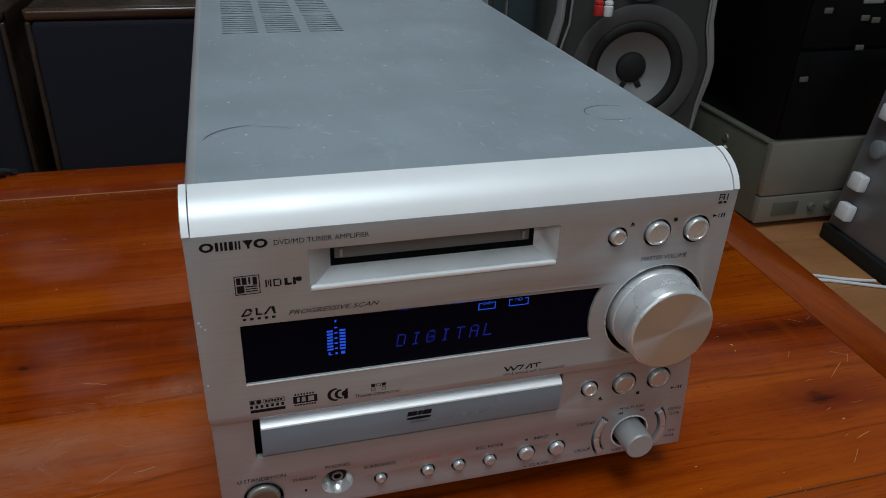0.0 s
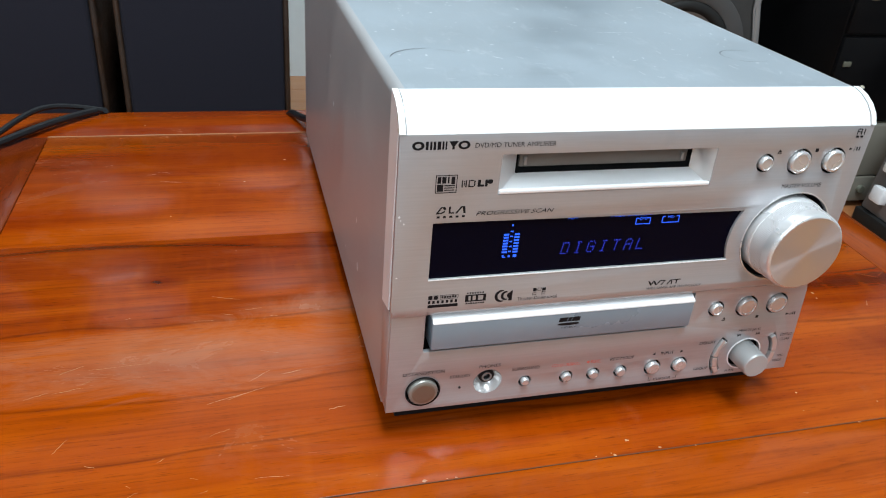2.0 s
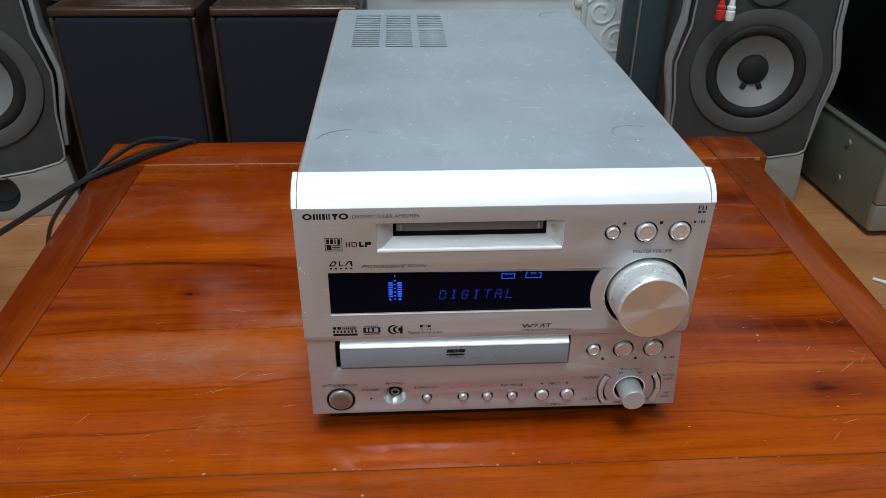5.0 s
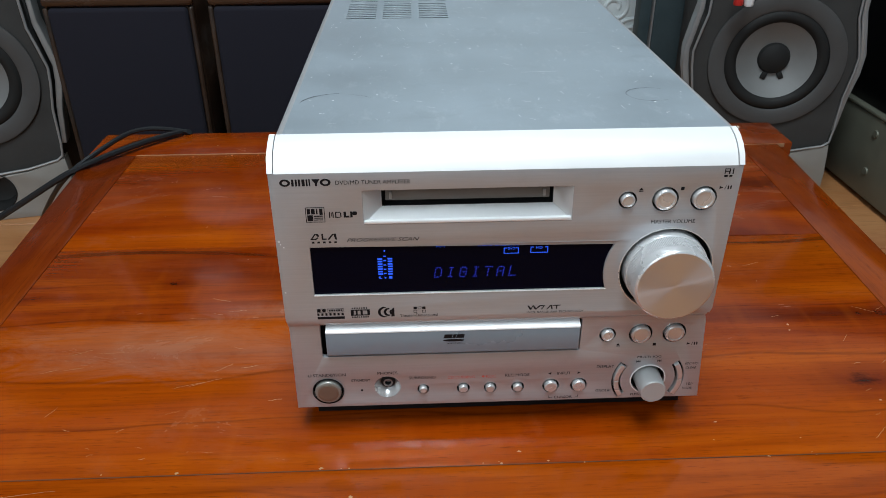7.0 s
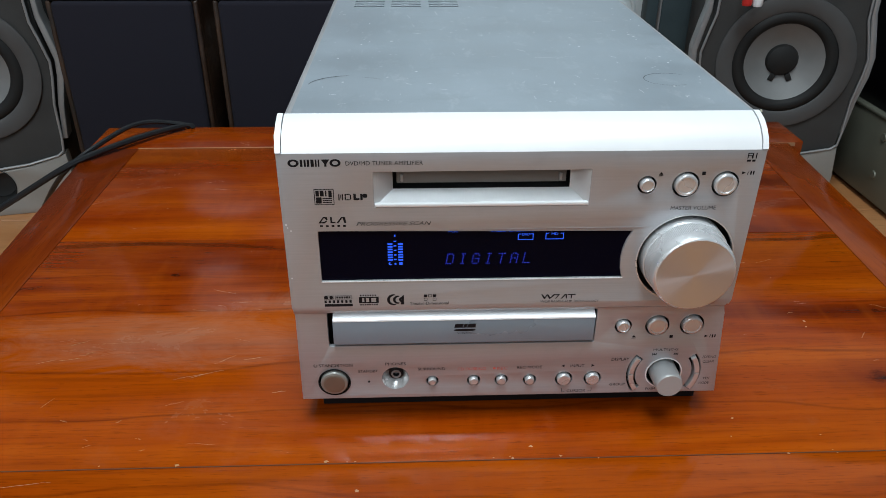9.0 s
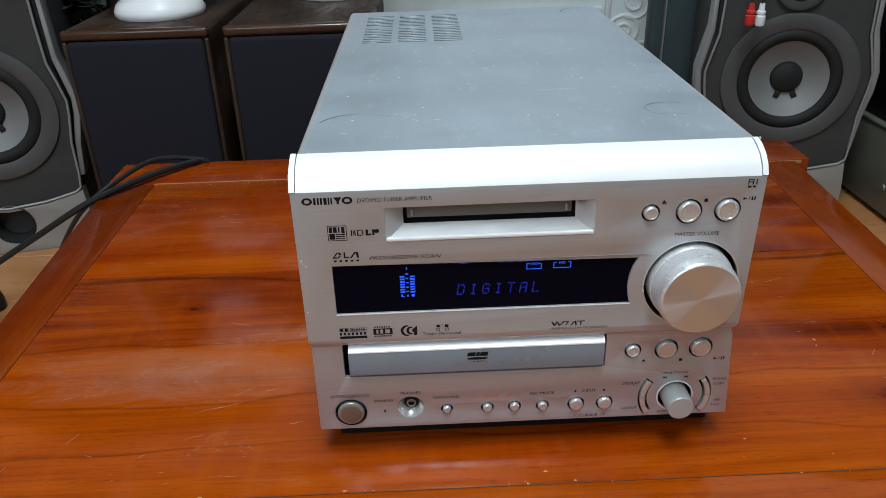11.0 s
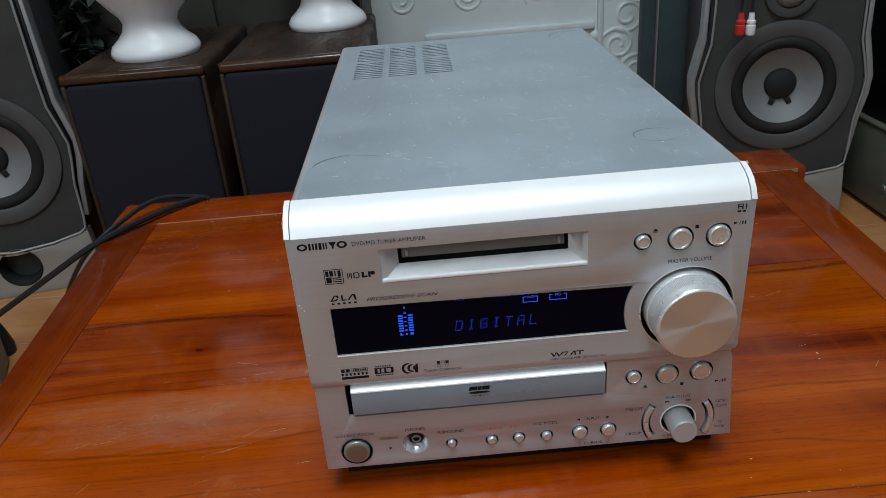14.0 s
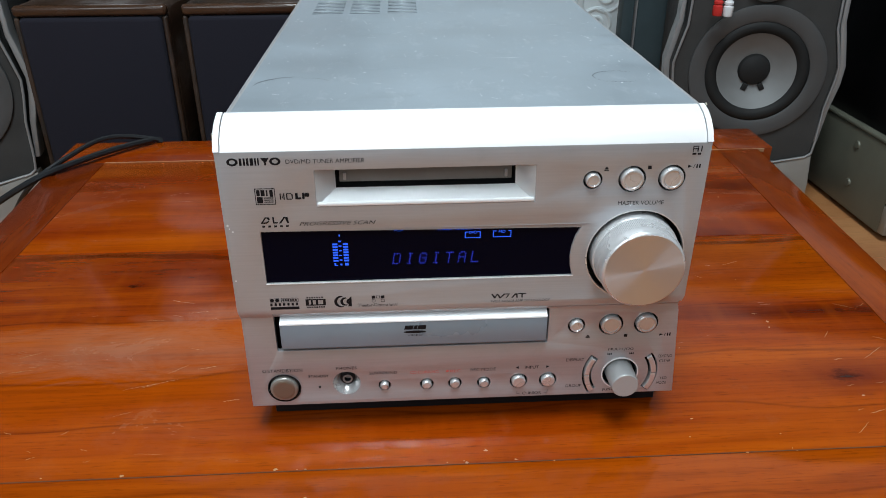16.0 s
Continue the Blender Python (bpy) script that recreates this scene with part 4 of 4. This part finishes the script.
emblem("jog_marks", [rect(0.0696, 0.0699, 0.0398, 0.0412), [(0.0699, 0.0405), (0.0708, 0.0398), (0.0708, 0.0412)], [(0.0708, 0.0405), (0.0717, 0.0398), (0.0717, 0.0412)], rect(0.0821, 0.0824, 0.0398, 0.0412), [(0.0821, 0.0405), (0.0812, 0.0398), (0.0812, 0.0412)], [(0.0812, 0.0405), (0.0803, 0.0398), (0.0803, 0.0412)]], LO)
emblem("input_marks", [[(0.0252, 0.0344), (0.0268, 0.0336), (0.0268, 0.0352)], [(0.0418, 0.0344), (0.0402, 0.0336), (0.0402, 0.0352)], rect(0.0264, 0.0282, 0.0184, 0.0186), rect(0.0264, 0.0266, 0.0186, 0.0205), rect(0.0398, 0.0416, 0.0184, 0.0186), rect(0.0414, 0.0416, 0.0186, 0.0205)], LO)
part("power_mark", sheet([circle(-0.0948, 0.0373, 0.0009, 20, 115, 425) + circle(-0.0948, 0.0373, 0.0006, 20, 115, 425)[::-1]], 0.00006, LO), M_INK, rec, "", False)
part("record_dot", sheet([circle(-0.0078, 0.0338, 0.0007, 14)], 0.00006, LO), M_REDINK, rec, "", False)

# wear on the lid

LID = BZ1 + 0.00012
for cx, cy, r, a0, a1, w in ((-0.0752, 0.0560, 0.0175, 95, 172, 0.00026), (0.0785, 0.0640, 0.0105, 45, 205, 0.00018), (0.0785, 0.0640, 0.0108, 210, 300, 0.0001), (-0.0752, 0.0545, 0.0170, 40, 85, 0.0001), (0.0880, 0.3300, 0.0150, 60, 210, 0.0003)):
    part("pen_line", stroke([(cx + r * math.cos(radians(a0 + (a1 - a0) * i / 14)) * 1.15, cy + r * math.sin(radians(a0 + (a1 - a0) * i / 14)) * 0.95) for i in range(15)], w, LID), M_PEN, top, "", False)
rng = random.Random(11)
marks = [(0.016, 0.0555, 20, 0.004), (-0.03, 0.215, 95, 0.012), (-0.045, 0.18, 90, 0.006), (0.013, 0.120, 130, 0.008), (0.030, 0.105, 3, 0.022), (0.060, 0.045, 95, 0.006), (0.055, 0.20, 15, 0.006), (0.075, 0.165, 20, 0.005), (0.07, 0.19, 160, 0.007), (-0.07, 0.14, 60, 0.004), (0.086, 0.32, 10, 0.009), (0.09, 0.30, 170, 0.006), (-0.093, 0.33, 30, 0.004), (0.0, 0.16, 80, 0.004), (-0.048, 0.205, 100, 0.012)]
for x, y, a, ln in marks:
    d = Vector((math.cos(radians(a)), math.sin(radians(a))))
    bend = rng.uniform(-0.0006, 0.0006)
    part("scratch", stroke([(x + d.x * ln * (i / 6 - 0.5) + bend * math.sin(i), y + d.y * ln * (i / 6 - 0.5)) for i in range(7)], 0.00016, LID), M_WEAR, top, "", False)
for k in range(120):
    x, y, ln, a = rng.uniform(-0.094, 0.098), rng.uniform(0.022, 0.345), rng.uniform(0.0010, 0.0050), rng.uniform(0, math.pi)
    part("scratch", stroke([(x + math.cos(a) * ln * (i / 4 - 0.5) + rng.uniform(-0.0003, 0.0003), y + math.sin(a) * ln * (i / 4 - 0.5)) for i in range(5)], rng.choice((0.00008, 0.00012, 0.0002)), LID), M_WEAR, top, "", False)
for k in range(46):
    x, y, r = rng.uniform(-0.092, 0.096), rng.uniform(0.03, 0.34), rng.uniform(0.0003, 0.0009)
    part("chip", sheet([[(x + r * rng.uniform(0.4, 1.2) * math.cos(i * 0.9), y + r * rng.uniform(0.4, 1.2) * math.sin(i * 0.9)) for i in range(7)]], 0.00008, LID, flat=True), M_WEAR, top, "", False)
for x, y, z, r in ((BX0, 0.0880, 0.041, 0.0022), (BX0, 0.0935, 0.0655, 0.0014), (BX0, 0.184, 0.096, 0.0016), (BX0, 0.20, 0.12, 0.0009), (BX0, 0.13, 0.03, 0.0008)):
    bm = lathe([(r, 0), (r * 0.8, 0.00012), (0, 0.00012)], 9, "y")
    bm.transform(Matrix.Translation((x, y, z)) @ Matrix.Rotation(radians(-90), 4, "Z") @ Matrix.Diagonal((0.7, 1, 1.3, 1)))
    part("chip", bm, M_WEAR, case_l, "", False)
for x, z, r in ((-0.1014, 0.115, 0.0005), (-0.1008, 0.1135, 0.0003), (-0.1012, 0.088, 0.0004), (-0.0995, 0.112, 0.0004)):
    part("chip", sheet([circle(x, z, r, 8)], 0.00008, -0.0001), M_WEAR, rec, "", False)

for x, y, z, sx, sz in ((FX0 - 0.0003, 0.0030, 0.1535, 1, 2.2), (FX0 - 0.0003, 0.0015, 0.1492, 1, 1.2), (FX1 + 0.0003, 0.0140, 0.1600, 1.6, 0.7)):
    bm = lathe([(0.0008, 0), (0.0006, 0.0001), (0, 0.00012)], 8, "y")
    bm.transform(Matrix.Translation((x, y, z)) @ Matrix.Rotation(radians(-90 if x < 0 else 90), 4, "Z") @ Matrix.Diagonal((sx, 1, sz, 1)))
    part("worn_edge", bm, M_WORN, rec, "", False)

# ---------- two wooden cabinet speakers behind the table ----------


def cabinet_speaker(x0, x1, y0, y1, z1, label):
    ob = thing("cabinet_speaker", ((x0 + x1) / 2, y0, FLOOR), label=label, category="loudspeaker", group="wooden speakers behind the table")
    w, d, h = (x1 - x0) / 2, y1 - y0, z1 - FLOOR
    part("cabinet", box(-w, w, 0.006, d, 0, h, 0.006, 3), M_BOXWOOD, ob, "dark walnut veneer cabinet")
    for q in (-w + 0.0030, w - 0.0030):
        part("edge_lipping", box(q - 0.0030, q + 0.0030, -0.001, 0.0062, 0.0, h - 0.0122, 0.0025, 3), M_BOXWOOD, ob)
    part("edge_lipping", box(-w, w, -0.002, 0.0100, h - 0.0120, h + 0.0004, 0.0045, 4), M_LIP, ob)
    part("grille", box(-w + 0.0062, w - 0.0062, -0.005, 0.0062, 0.006, h - 0.0125, 0.005, 3), M_CLOTH, ob, "dark navy grille cloth")
    return ob


cabinet_speaker(-0.4575, -0.2880, 0.600, 0.880, 0.1062, "dark walnut speaker with navy grille, beneath a white urn")
cabinet_speaker(-0.2715, -0.0955, 0.600, 0.880, 0.1062, "dark walnut speaker with navy grille standing beside its twin")


def urn(x, y, z, s, label):
    ob = thing("urn", (x, y, z), label=label, category="vase", group="white urns")
    n = 72
    rows_ = [(0.0, 0.0), (0.044, 0.0), (0.046, 0.003), (0.046, 0.007), (0.043, 0.013), (0.036, 0.019), (0.030, 0.026), (0.0275, 0.034), (0.030, 0.041), (0.038, 0.050), (0.048, 0.064), (0.056, 0.085), (0.059, 0.108), (0.056, 0.130), (0.050, 0.145), (0.054, 0.150), (0.060, 0.152), (0.058, 0.154), (0.048, 0.150), (0.050, 0.120), (0.0, 0.110)]
    bm = lathe([(r * s, h * s) for r, h in rows_], n, "z")
    for v in bm.verts:
        if 0.040 * s < v.co.z < 0.140 * s:
            a = math.atan2(v.co.y, v.co.x)
            f = 1 + 0.035 * math.sin(math.pi * (v.co.z / s - 0.040) / 0.1) * abs(math.sin(a * 9))
            v.co.x *= f
            v.co.y *= f
    part("ceramic_body", bm, M_CERAMIC, ob)
    return ob


urn(-0.367, 0.694, 0.1064, 1.19, "white glazed fluted urn on a wooden speaker")
urn(-0.158, 0.800, 0.1064, 1.17, "white glazed footed urn set further back on a speaker")

# black box added in the corner in place of shade on the wall
cup = thing("cupboard", (-0.80, 0.93, FLOOR), label="black box standing in for the shaded corner", category="cupboard")
part("carcass", box(-0.45, 0.230, 0.0, 0.25, 0, 1.25, 0.003), M_BLACK, cup)
for a, b2 in ((-0.445, -0.11), (-0.105, 0.23)):
    part("cupboard_door", box(a, b2, -0.018, -0.0005, 0.03, 1.24, 0.003), M_BLACK, cup)

# added olive-dark box: gives the shaded background behind the speakers its dark colour
back = thing("shade_board", (-0.555, 0.90, FLOOR), label="dull olive-brown board standing in for the shaded background behind the speakers", category="cabinet")
part("carcass", box(0.0, 0.440, 0.012, 0.28, 0, 0.80, 0.003), M_OLIVE, back)
for a, b2 in ((0.002, 0.218), (0.222, 0.438)):
    part("cabinet_door", box(a, b2, 0.0, 0.0118, 0.03, 0.795, 0.003), M_OLIVE, back)

# dusty plant behind the first urn
plant = thing("plant", (-0.515, 0.855, FLOOR), label="dusty grey-green plant behind the speakers", category="plant")
part("stem", tube([(0, 0, 0), (0.01, 0, 0.15), (-0.01, 0.01, 0.3), (0.0, 0.0, 0.45)], 0.004), M_LEAF, plant)
bm = bmesh.new()
rng = random.Random(3)
for k in range(110):
    c = Vector((rng.gauss(0, 0.03), rng.gauss(0, 0.012), rng.uniform(0.25, 0.50)))
    d = Vector((rng.uniform(-1, 1), rng.uniform(-1, 1), rng.uniform(-0.6, 0.8))).normalized()
    u = d.cross(Vector((0.3, 0.2, 1))).normalized() * 0.008
    f = [bm.verts.new(c - d * 0.02), bm.verts.new(c + u), bm.verts.new(c + d * 0.03 + Vector((0, 0, -0.006))), bm.verts.new(c - u)]
    bm.faces.new(f)
tagged(part("leaves", bm, M_LEAF, plant, "", False), kind="stuff")

# ---------- dark tall panel speaker against the wall ----------
tall = thing("tower_speaker", (0.405, 0.985, FLOOR), label="tall dark teal cabinet with a pale edge strip", category="loudspeaker")
part("cabinet", box(-0.036, 0.075, 0.0, 0.035, 0, 0.75, 0.003), M_TEAL, tall)
part("side_cheek", box(-0.060, -0.040, 0.004, 0.035, 0, 0.75, 0.003), M_TEAL, tall)
part("edge_strip", box(-0.0395, -0.0365, -0.002, 0.03, 0, 0.75, 0.001), M_TRIM, tall, "pale grey edge strip")


# ---------- pair of modern speakers ----------
def outline(s):
    """Half outline of the grille, from the bottom middle round to the top middle."""
    half = [(0.0, 0.066), (0.050, 0.071), (0.088, 0.080), (0.0955, 0.086), (0.0975, 0.105), (0.0985, 0.150), (0.1040, 0.185), (0.1055, 0.205), (0.0990, 0.232), (0.0930, 0.255), (0.0915, 0.300), (0.0905, 0.400), (0.080, 0.412), (0.0, 0.416)]
    right = [(x * s, z) for x, z in half]
    return right + [(-x, z) for x, z in right[-2:0:-1]]


def modern_speaker(at, turn, label):
    ob = thing("bookshelf_speaker", at, turn, label, "loudspeaker", "pair of silver and black speakers")
    part("cabinet", box(-0.094, 0.094, 0.022, 0.24, 0, 0.42, 0.006, 3), M_SPKBODY, ob, "charcoal cabinet")
    WZ = 0.195
    plinth = part("plinth", sheet([[(-0.100, 0.0), (0.100, 0.0), (0.1005, 0.040), (0.097, 0.082), (0.050, 0.068), (0.0, 0.063), (-0.050, 0.068), (-0.097, 0.082), (-0.1005, 0.040)], circle(0, 0.042, 0.0265, 40)], 0.024, -0.002, 0.002), M_SPKSILVER, ob, "warm silver plinth with bass port")
    part("port", lathe([(0.0275, 0.0025), (0.0265, 0.003), (0.0245, -0.003), (0.022, -0.03), (0, -0.03)], 40, "y", (0, 0, 0.042)), M_RUBBER, plinth)
    WX = 0.004
    part("baffle", sheet([outline(0.985), circle(WX, WZ, 0.0664, 64)], 0.020, 0.002), M_BAFFLE, ob, "dark mesh grille")
    pts = outline(1.0)
    part("grille_trim", tube([(x, -0.002, z) for x, z in pts] + [(pts[0][0], -0.002, pts[0][1])], 0.0017, smooth=False), M_TRIM, ob, "pewter grille trim")
    for sgn in (-1, 1):
        fin = [(0.0965, 0.100), (0.1010, 0.150), (0.1075, 0.185), (0.109, 0.205), (0.1025, 0.236), (0.098, 0.258), (0.0955, 0.41), (0.1005, 0.41), (0.105, 0.262), (0.110, 0.240), (0.117, 0.206), (0.1155, 0.180), (0.108, 0.145), (0.103, 0.100)]
        part("side_fin", sheet([[(sgn * x, z) for x, z in (fin if sgn > 0 else fin[::-1])]], 0.03, 0.006, 0.002), M_TRIM, ob, "curved pewter side fin")
    frame_ = part("driver_frame", lathe([(0.0880, 0.000), (0.0875, 0.0016), (0.084, 0.0024), (0.070, 0.0020), (0.0665, 0.0004), (0.0665, -0.006)], 64, "y", (WX, 0.0, WZ)), M_FRAME, ob, "grey driver frame")
    part("surround", lathe([(0.0665, -0.0008), (0.0640, 0.0016), (0.0590, 0.0030), (0.0540, 0.0014), (0.0508, -0.0030)], 64, "y", (WX, 0, WZ)), M_RUBBER, frame_, "black rubber surround")
    part("cone", lathe([(0.0510, -0.0026), (0.0360, -0.0105), (0.0210, -0.0170), (0.0, -0.0180)], 64, "y", (WX, 0, WZ)), M_CONE, frame_, "grey paper cone")
    part("dust_cap", lathe([(0.0212, -0.0166), (0.0190, -0.0120), (0.0110, -0.0085), (0, -0.0075)], 40, "y", (WX, 0, WZ)), M_RUBBER, frame_, "black dust cap")
    for a in (-62, -112):
        c, s_ = math.cos(radians(a)), math.sin(radians(a))
        b = box(-0.0035, 0.0035, -0.003, 0.001, -0.005, 0.005, 0.001)
        b.transform(Matrix.Translation((WX + 0.025 * c, 0.0142, WZ + 0.025 * s_)) @ Matrix.Rotation(radians(-(a + 90)), 4, "Y"))
        part("cone_tab", b, M_RUBBER, frame_)
    tw = part("tweeter_plate", lathe([(0.032, 0.0), (0.032, 0.003), (0.029, 0.004), (0.021, 0.002), (0.020, -0.002)], 48, "y", (0, 0, 0.318)), M_SPKBODY, ob)
    part("tweeter_dome", lathe([(0.0200, -0.001), (0.017, 0.0045), (0.010, 0.0085), (0, 0.010)], 36, "y", (0, 0, 0.318)), M_CONE, tw, "silver tweeter dome")
    return ob


modern_speaker((0.445, 0.690, FLOOR), -12, "silver-trimmed black speaker with exposed grey woofer, plugs hanging over it")
modern_speaker((-0.607, 0.655, FLOOR), 12, "silver-trimmed black speaker with bass port beside the table")

# red and white plugs hanging in front of the speaker
for dx, m, nm in ((0.0, M_RED, "red plug hanging on a thin black lead"), (0.0125, M_WHITE, "white plug hanging on a thin black lead")):
    px, py, pz = 0.375 + dx, 0.672 - dx * 0.2, 0.083 - dx * 0.05
    pl = thing("audio_plug", (px, py, pz), label=nm, category="plug", group="hanging audio plugs")
    part("plug_shell", lathe([(0.0, -0.010), (0.0054, -0.010), (0.0062, -0.008), (0.0062, 0.002), (0.0044, 0.0035), (0.0058, 0.005), (0.0058, 0.0075), (0.0040, 0.009), (0.0034, 0.017), (0, 0.017)], 18, "z"), m, pl)
    part("lead", tube([(0, 0, 0.020), (-0.001, 0.001, 0.06), (0.003, 0.012, 0.12), (0.006, 0.020, 0.20), (0.006, 0.050, 0.26)], 0.0018), M_CABLE, pl)

# ---------- silver amplifier with a black deck on it, and a tilted panel box ----------
amp = thing("amplifier", (0.597, 0.560, FLOOR), label="old olive-grey amplifier with champagne front on the floor", category="amplifier")
part("case", box(0.0, 0.36, 0.012, 0.30, 0.008, 0.1215, 0.002), M_AMP, amp, "olive grey metal case")
face = part("front_panel", box(-0.001, 0.361, 0.0, 0.0118, 0.050, 0.1262, 0.002), M_AMPFACE, amp, "champagne front panel")
lowface = part("lower_panel", box(-0.001, 0.361, -0.001, 0.0118, 0.010, 0.0485, 0.002), M_AMPFACE, amp)
part("panel_window", box(0.022, 0.062, -0.0022, 0.0, 0.020, 0.040, 0.0008), M_AMP, lowface)
for k in range(5):
    part("panel_button", lathe([(0.006, 0), (0.006, 0.004), (0.005, 0.005), (0, 0.005)], 16, "y", (0.085 + k * 0.028, -0.001, 0.030)), M_AMP, lowface)
part("lid_edge", box(-0.002, 0.362, 0.0125, 0.302, 0.1218, 0.1268, 0.002), M_AMP, amp)
for y, z in ((0.10, 0.10), (0.10, 0.045), (0.24, 0.10), (0.24, 0.045)):
    b = lathe([(0.006, 0), (0.005, 0.002), (0, 0.002)], 14, "y")
    b.transform(Matrix.Translation((0.0, y, z)) @ Matrix.Rotation(radians(-90), 4, "Z"))
    part("case_screw", b, M_AMP, amp)
for x in (0.04, 0.32):
    for y in (0.05, 0.26):
        part("foot", lathe([(0, 0), (0.014, 0), (0.014, 0.0085), (0, 0.0085)], 16, "z", (x, y, 0)), M_RUBBER, amp)
deck = thing("stereo_deck", (0.604, 0.568, FLOOR + 0.1269), label="glossy black stereo deck stacked on the amplifier", category="stereo deck")
part("case", box(0.0, 0.34, 0.004, 0.27, 0, 0.36, 0.003), M_BLACK, deck)
for z0, z1 in ((0.004, 0.118), (0.122, 0.205), (0.209, 0.355)):
    part("front_panel", box(0.002, 0.338, -0.002, 0.0038, z0, z1, 0.002), M_BLACK, deck)
part("silver_line", box(0.075, 0.105, -0.0035, -0.0018, 0.176, 0.181, 0.0004), M_TRIM, deck)
part("silver_line", box(0.108, 0.30, -0.0030, -0.0018, 0.178, 0.180, 0.0003), M_GREY, deck)
for x, z in ((0.085, 0.232), (0.078, 0.155), (0.095, 0.152), (0.082, 0.118), (0.020, 0.165), (0.010, 0.08)):
    part("deck_button", box(x, x + 0.012, -0.0045, -0.0018, z, z + 0.007, 0.001), M_AMP, deck)

mixer = thing("control_box", (0.683, 0.522, FLOOR), -96, "dull silver control box with square white knobs", "amplifier")
part("base", box(-0.002, 0.262, -0.006, 0.10, 0, 0.022, 0.002), M_RUBBER, mixer, "black base")
lean = Matrix.Translation((0, 0, 0.0222)) @ Matrix.Rotation(radians(-7), 4, "X")
b = box(0, 0.26, 0, 0.10, 0.0, 0.24, 0.003)
b.transform(lean)
shell = part("shell", b, M_MIXER, mixer)
for x, z, sz in ((0.030, 0.030, 0.011), (0.030, 0.072, 0.011), (0.032, 0.165, 0.010)):
    b = box(x - sz, x + sz, -0.014, 0.0, z - sz, z + sz, 0.003)
    b.transform(lean)
    part("square_knob", b, M_WHITE, shell, "white square knob")
b = lathe([(0.012, 0), (0.012, 0.006), (0.008, 0.008), (0, 0.008)], 20, "y", (0.034, 0, 0.118))
b.transform(lean)
part("round_knob", b, M_GREY, shell)

# ---------- leads and adapter ----------
cord = thing("trailing_wires", (0, 0, 0), label="black cables trailing over the table corner", category="cable")
part("cable", tube([(-0.275, 0.437, 0.0042), (-0.300, 0.412, 0.006), (-0.325, 0.375, 0.006), (-0.352, 0.345, 0.003), (-0.392, 0.345, -0.022), (-0.450, 0.340, -0.055), (-0.56, 0.33, -0.12), (-0.66, 0.36, -0.19)], 0.0031, 8), M_CABLE, cord)
part("cable", tube([(-0.270, 0.440, 0.0035), (-0.298, 0.432, 0.012), (-0.318, 0.420, 0.014), (-0.335, 0.385, 0.008), (-0.362, 0.352, -0.004), (-0.41, 0.40, -0.06), (-0.445, 0.44, -0.10), (-0.47, 0.47, -0.16), (-0.50, 0.50, -0.197)], 0.0024, 8), M_CABLE, cord)
part("cable", tube([(-0.268, 0.441, 0.003), (-0.280, 0.450, -0.01), (-0.275, 0.470, -0.10), (-0.26, 0.50, -0.195)], 0.0030, 6), M_CABLE, cord)
lead = thing("power_lead", (0, 0, 0), label="black lead leaving the back of the receiver", category="cable")
part("cable", tube([(-0.092, 0.356, 0.025), (-0.096, 0.385, 0.010), (-0.105, 0.420, 0.0045), (-0.112, 0.445, 0.002), (-0.118, 0.452, -0.06), (-0.12, 0.48, -0.196)], 0.0032, 6), M_CABLE, lead)
adapter = thing("mains_adapter", (-0.575, 0.43, FLOOR), 20, "grey mains adapter lying on the floor", "adapter")
part("adapter_body", box(-0.035, 0.035, -0.045, 0.045, 0, 0.048, 0.004, 3), M_GREY, adapter)
strain = part("adapter_plug", lathe([(0, 0), (0.011, 0), (0.012, 0.012), (0.008, 0.03), (0.005, 0.04), (0, 0.04)], 18, "z", (0.030, 0.066, 0.0)), M_CABLE, adapter)
wlead = thing("white_cord", (0, 0, 0), label="thin white cord lying on the floor", category="cable")
part("cable", tube([(0.545, 0.452, -0.1975), (0.560, 0.438, -0.1975), (0.597, 0.431, -0.1975), (0.625, 0.410, -0.1975), (0.660, 0.401, -0.1975)], 0.0021, 6), M_WHITE, wlead)
part("cable", tube([(0.552, 0.446, -0.1975), (0.575, 0.424, -0.1975), (0.605, 0.415, -0.1975), (0.635, 0.398, -0.1975), (0.662, 0.385, -0.1975)], 0.0021, 6), M_WHITE, wlead)
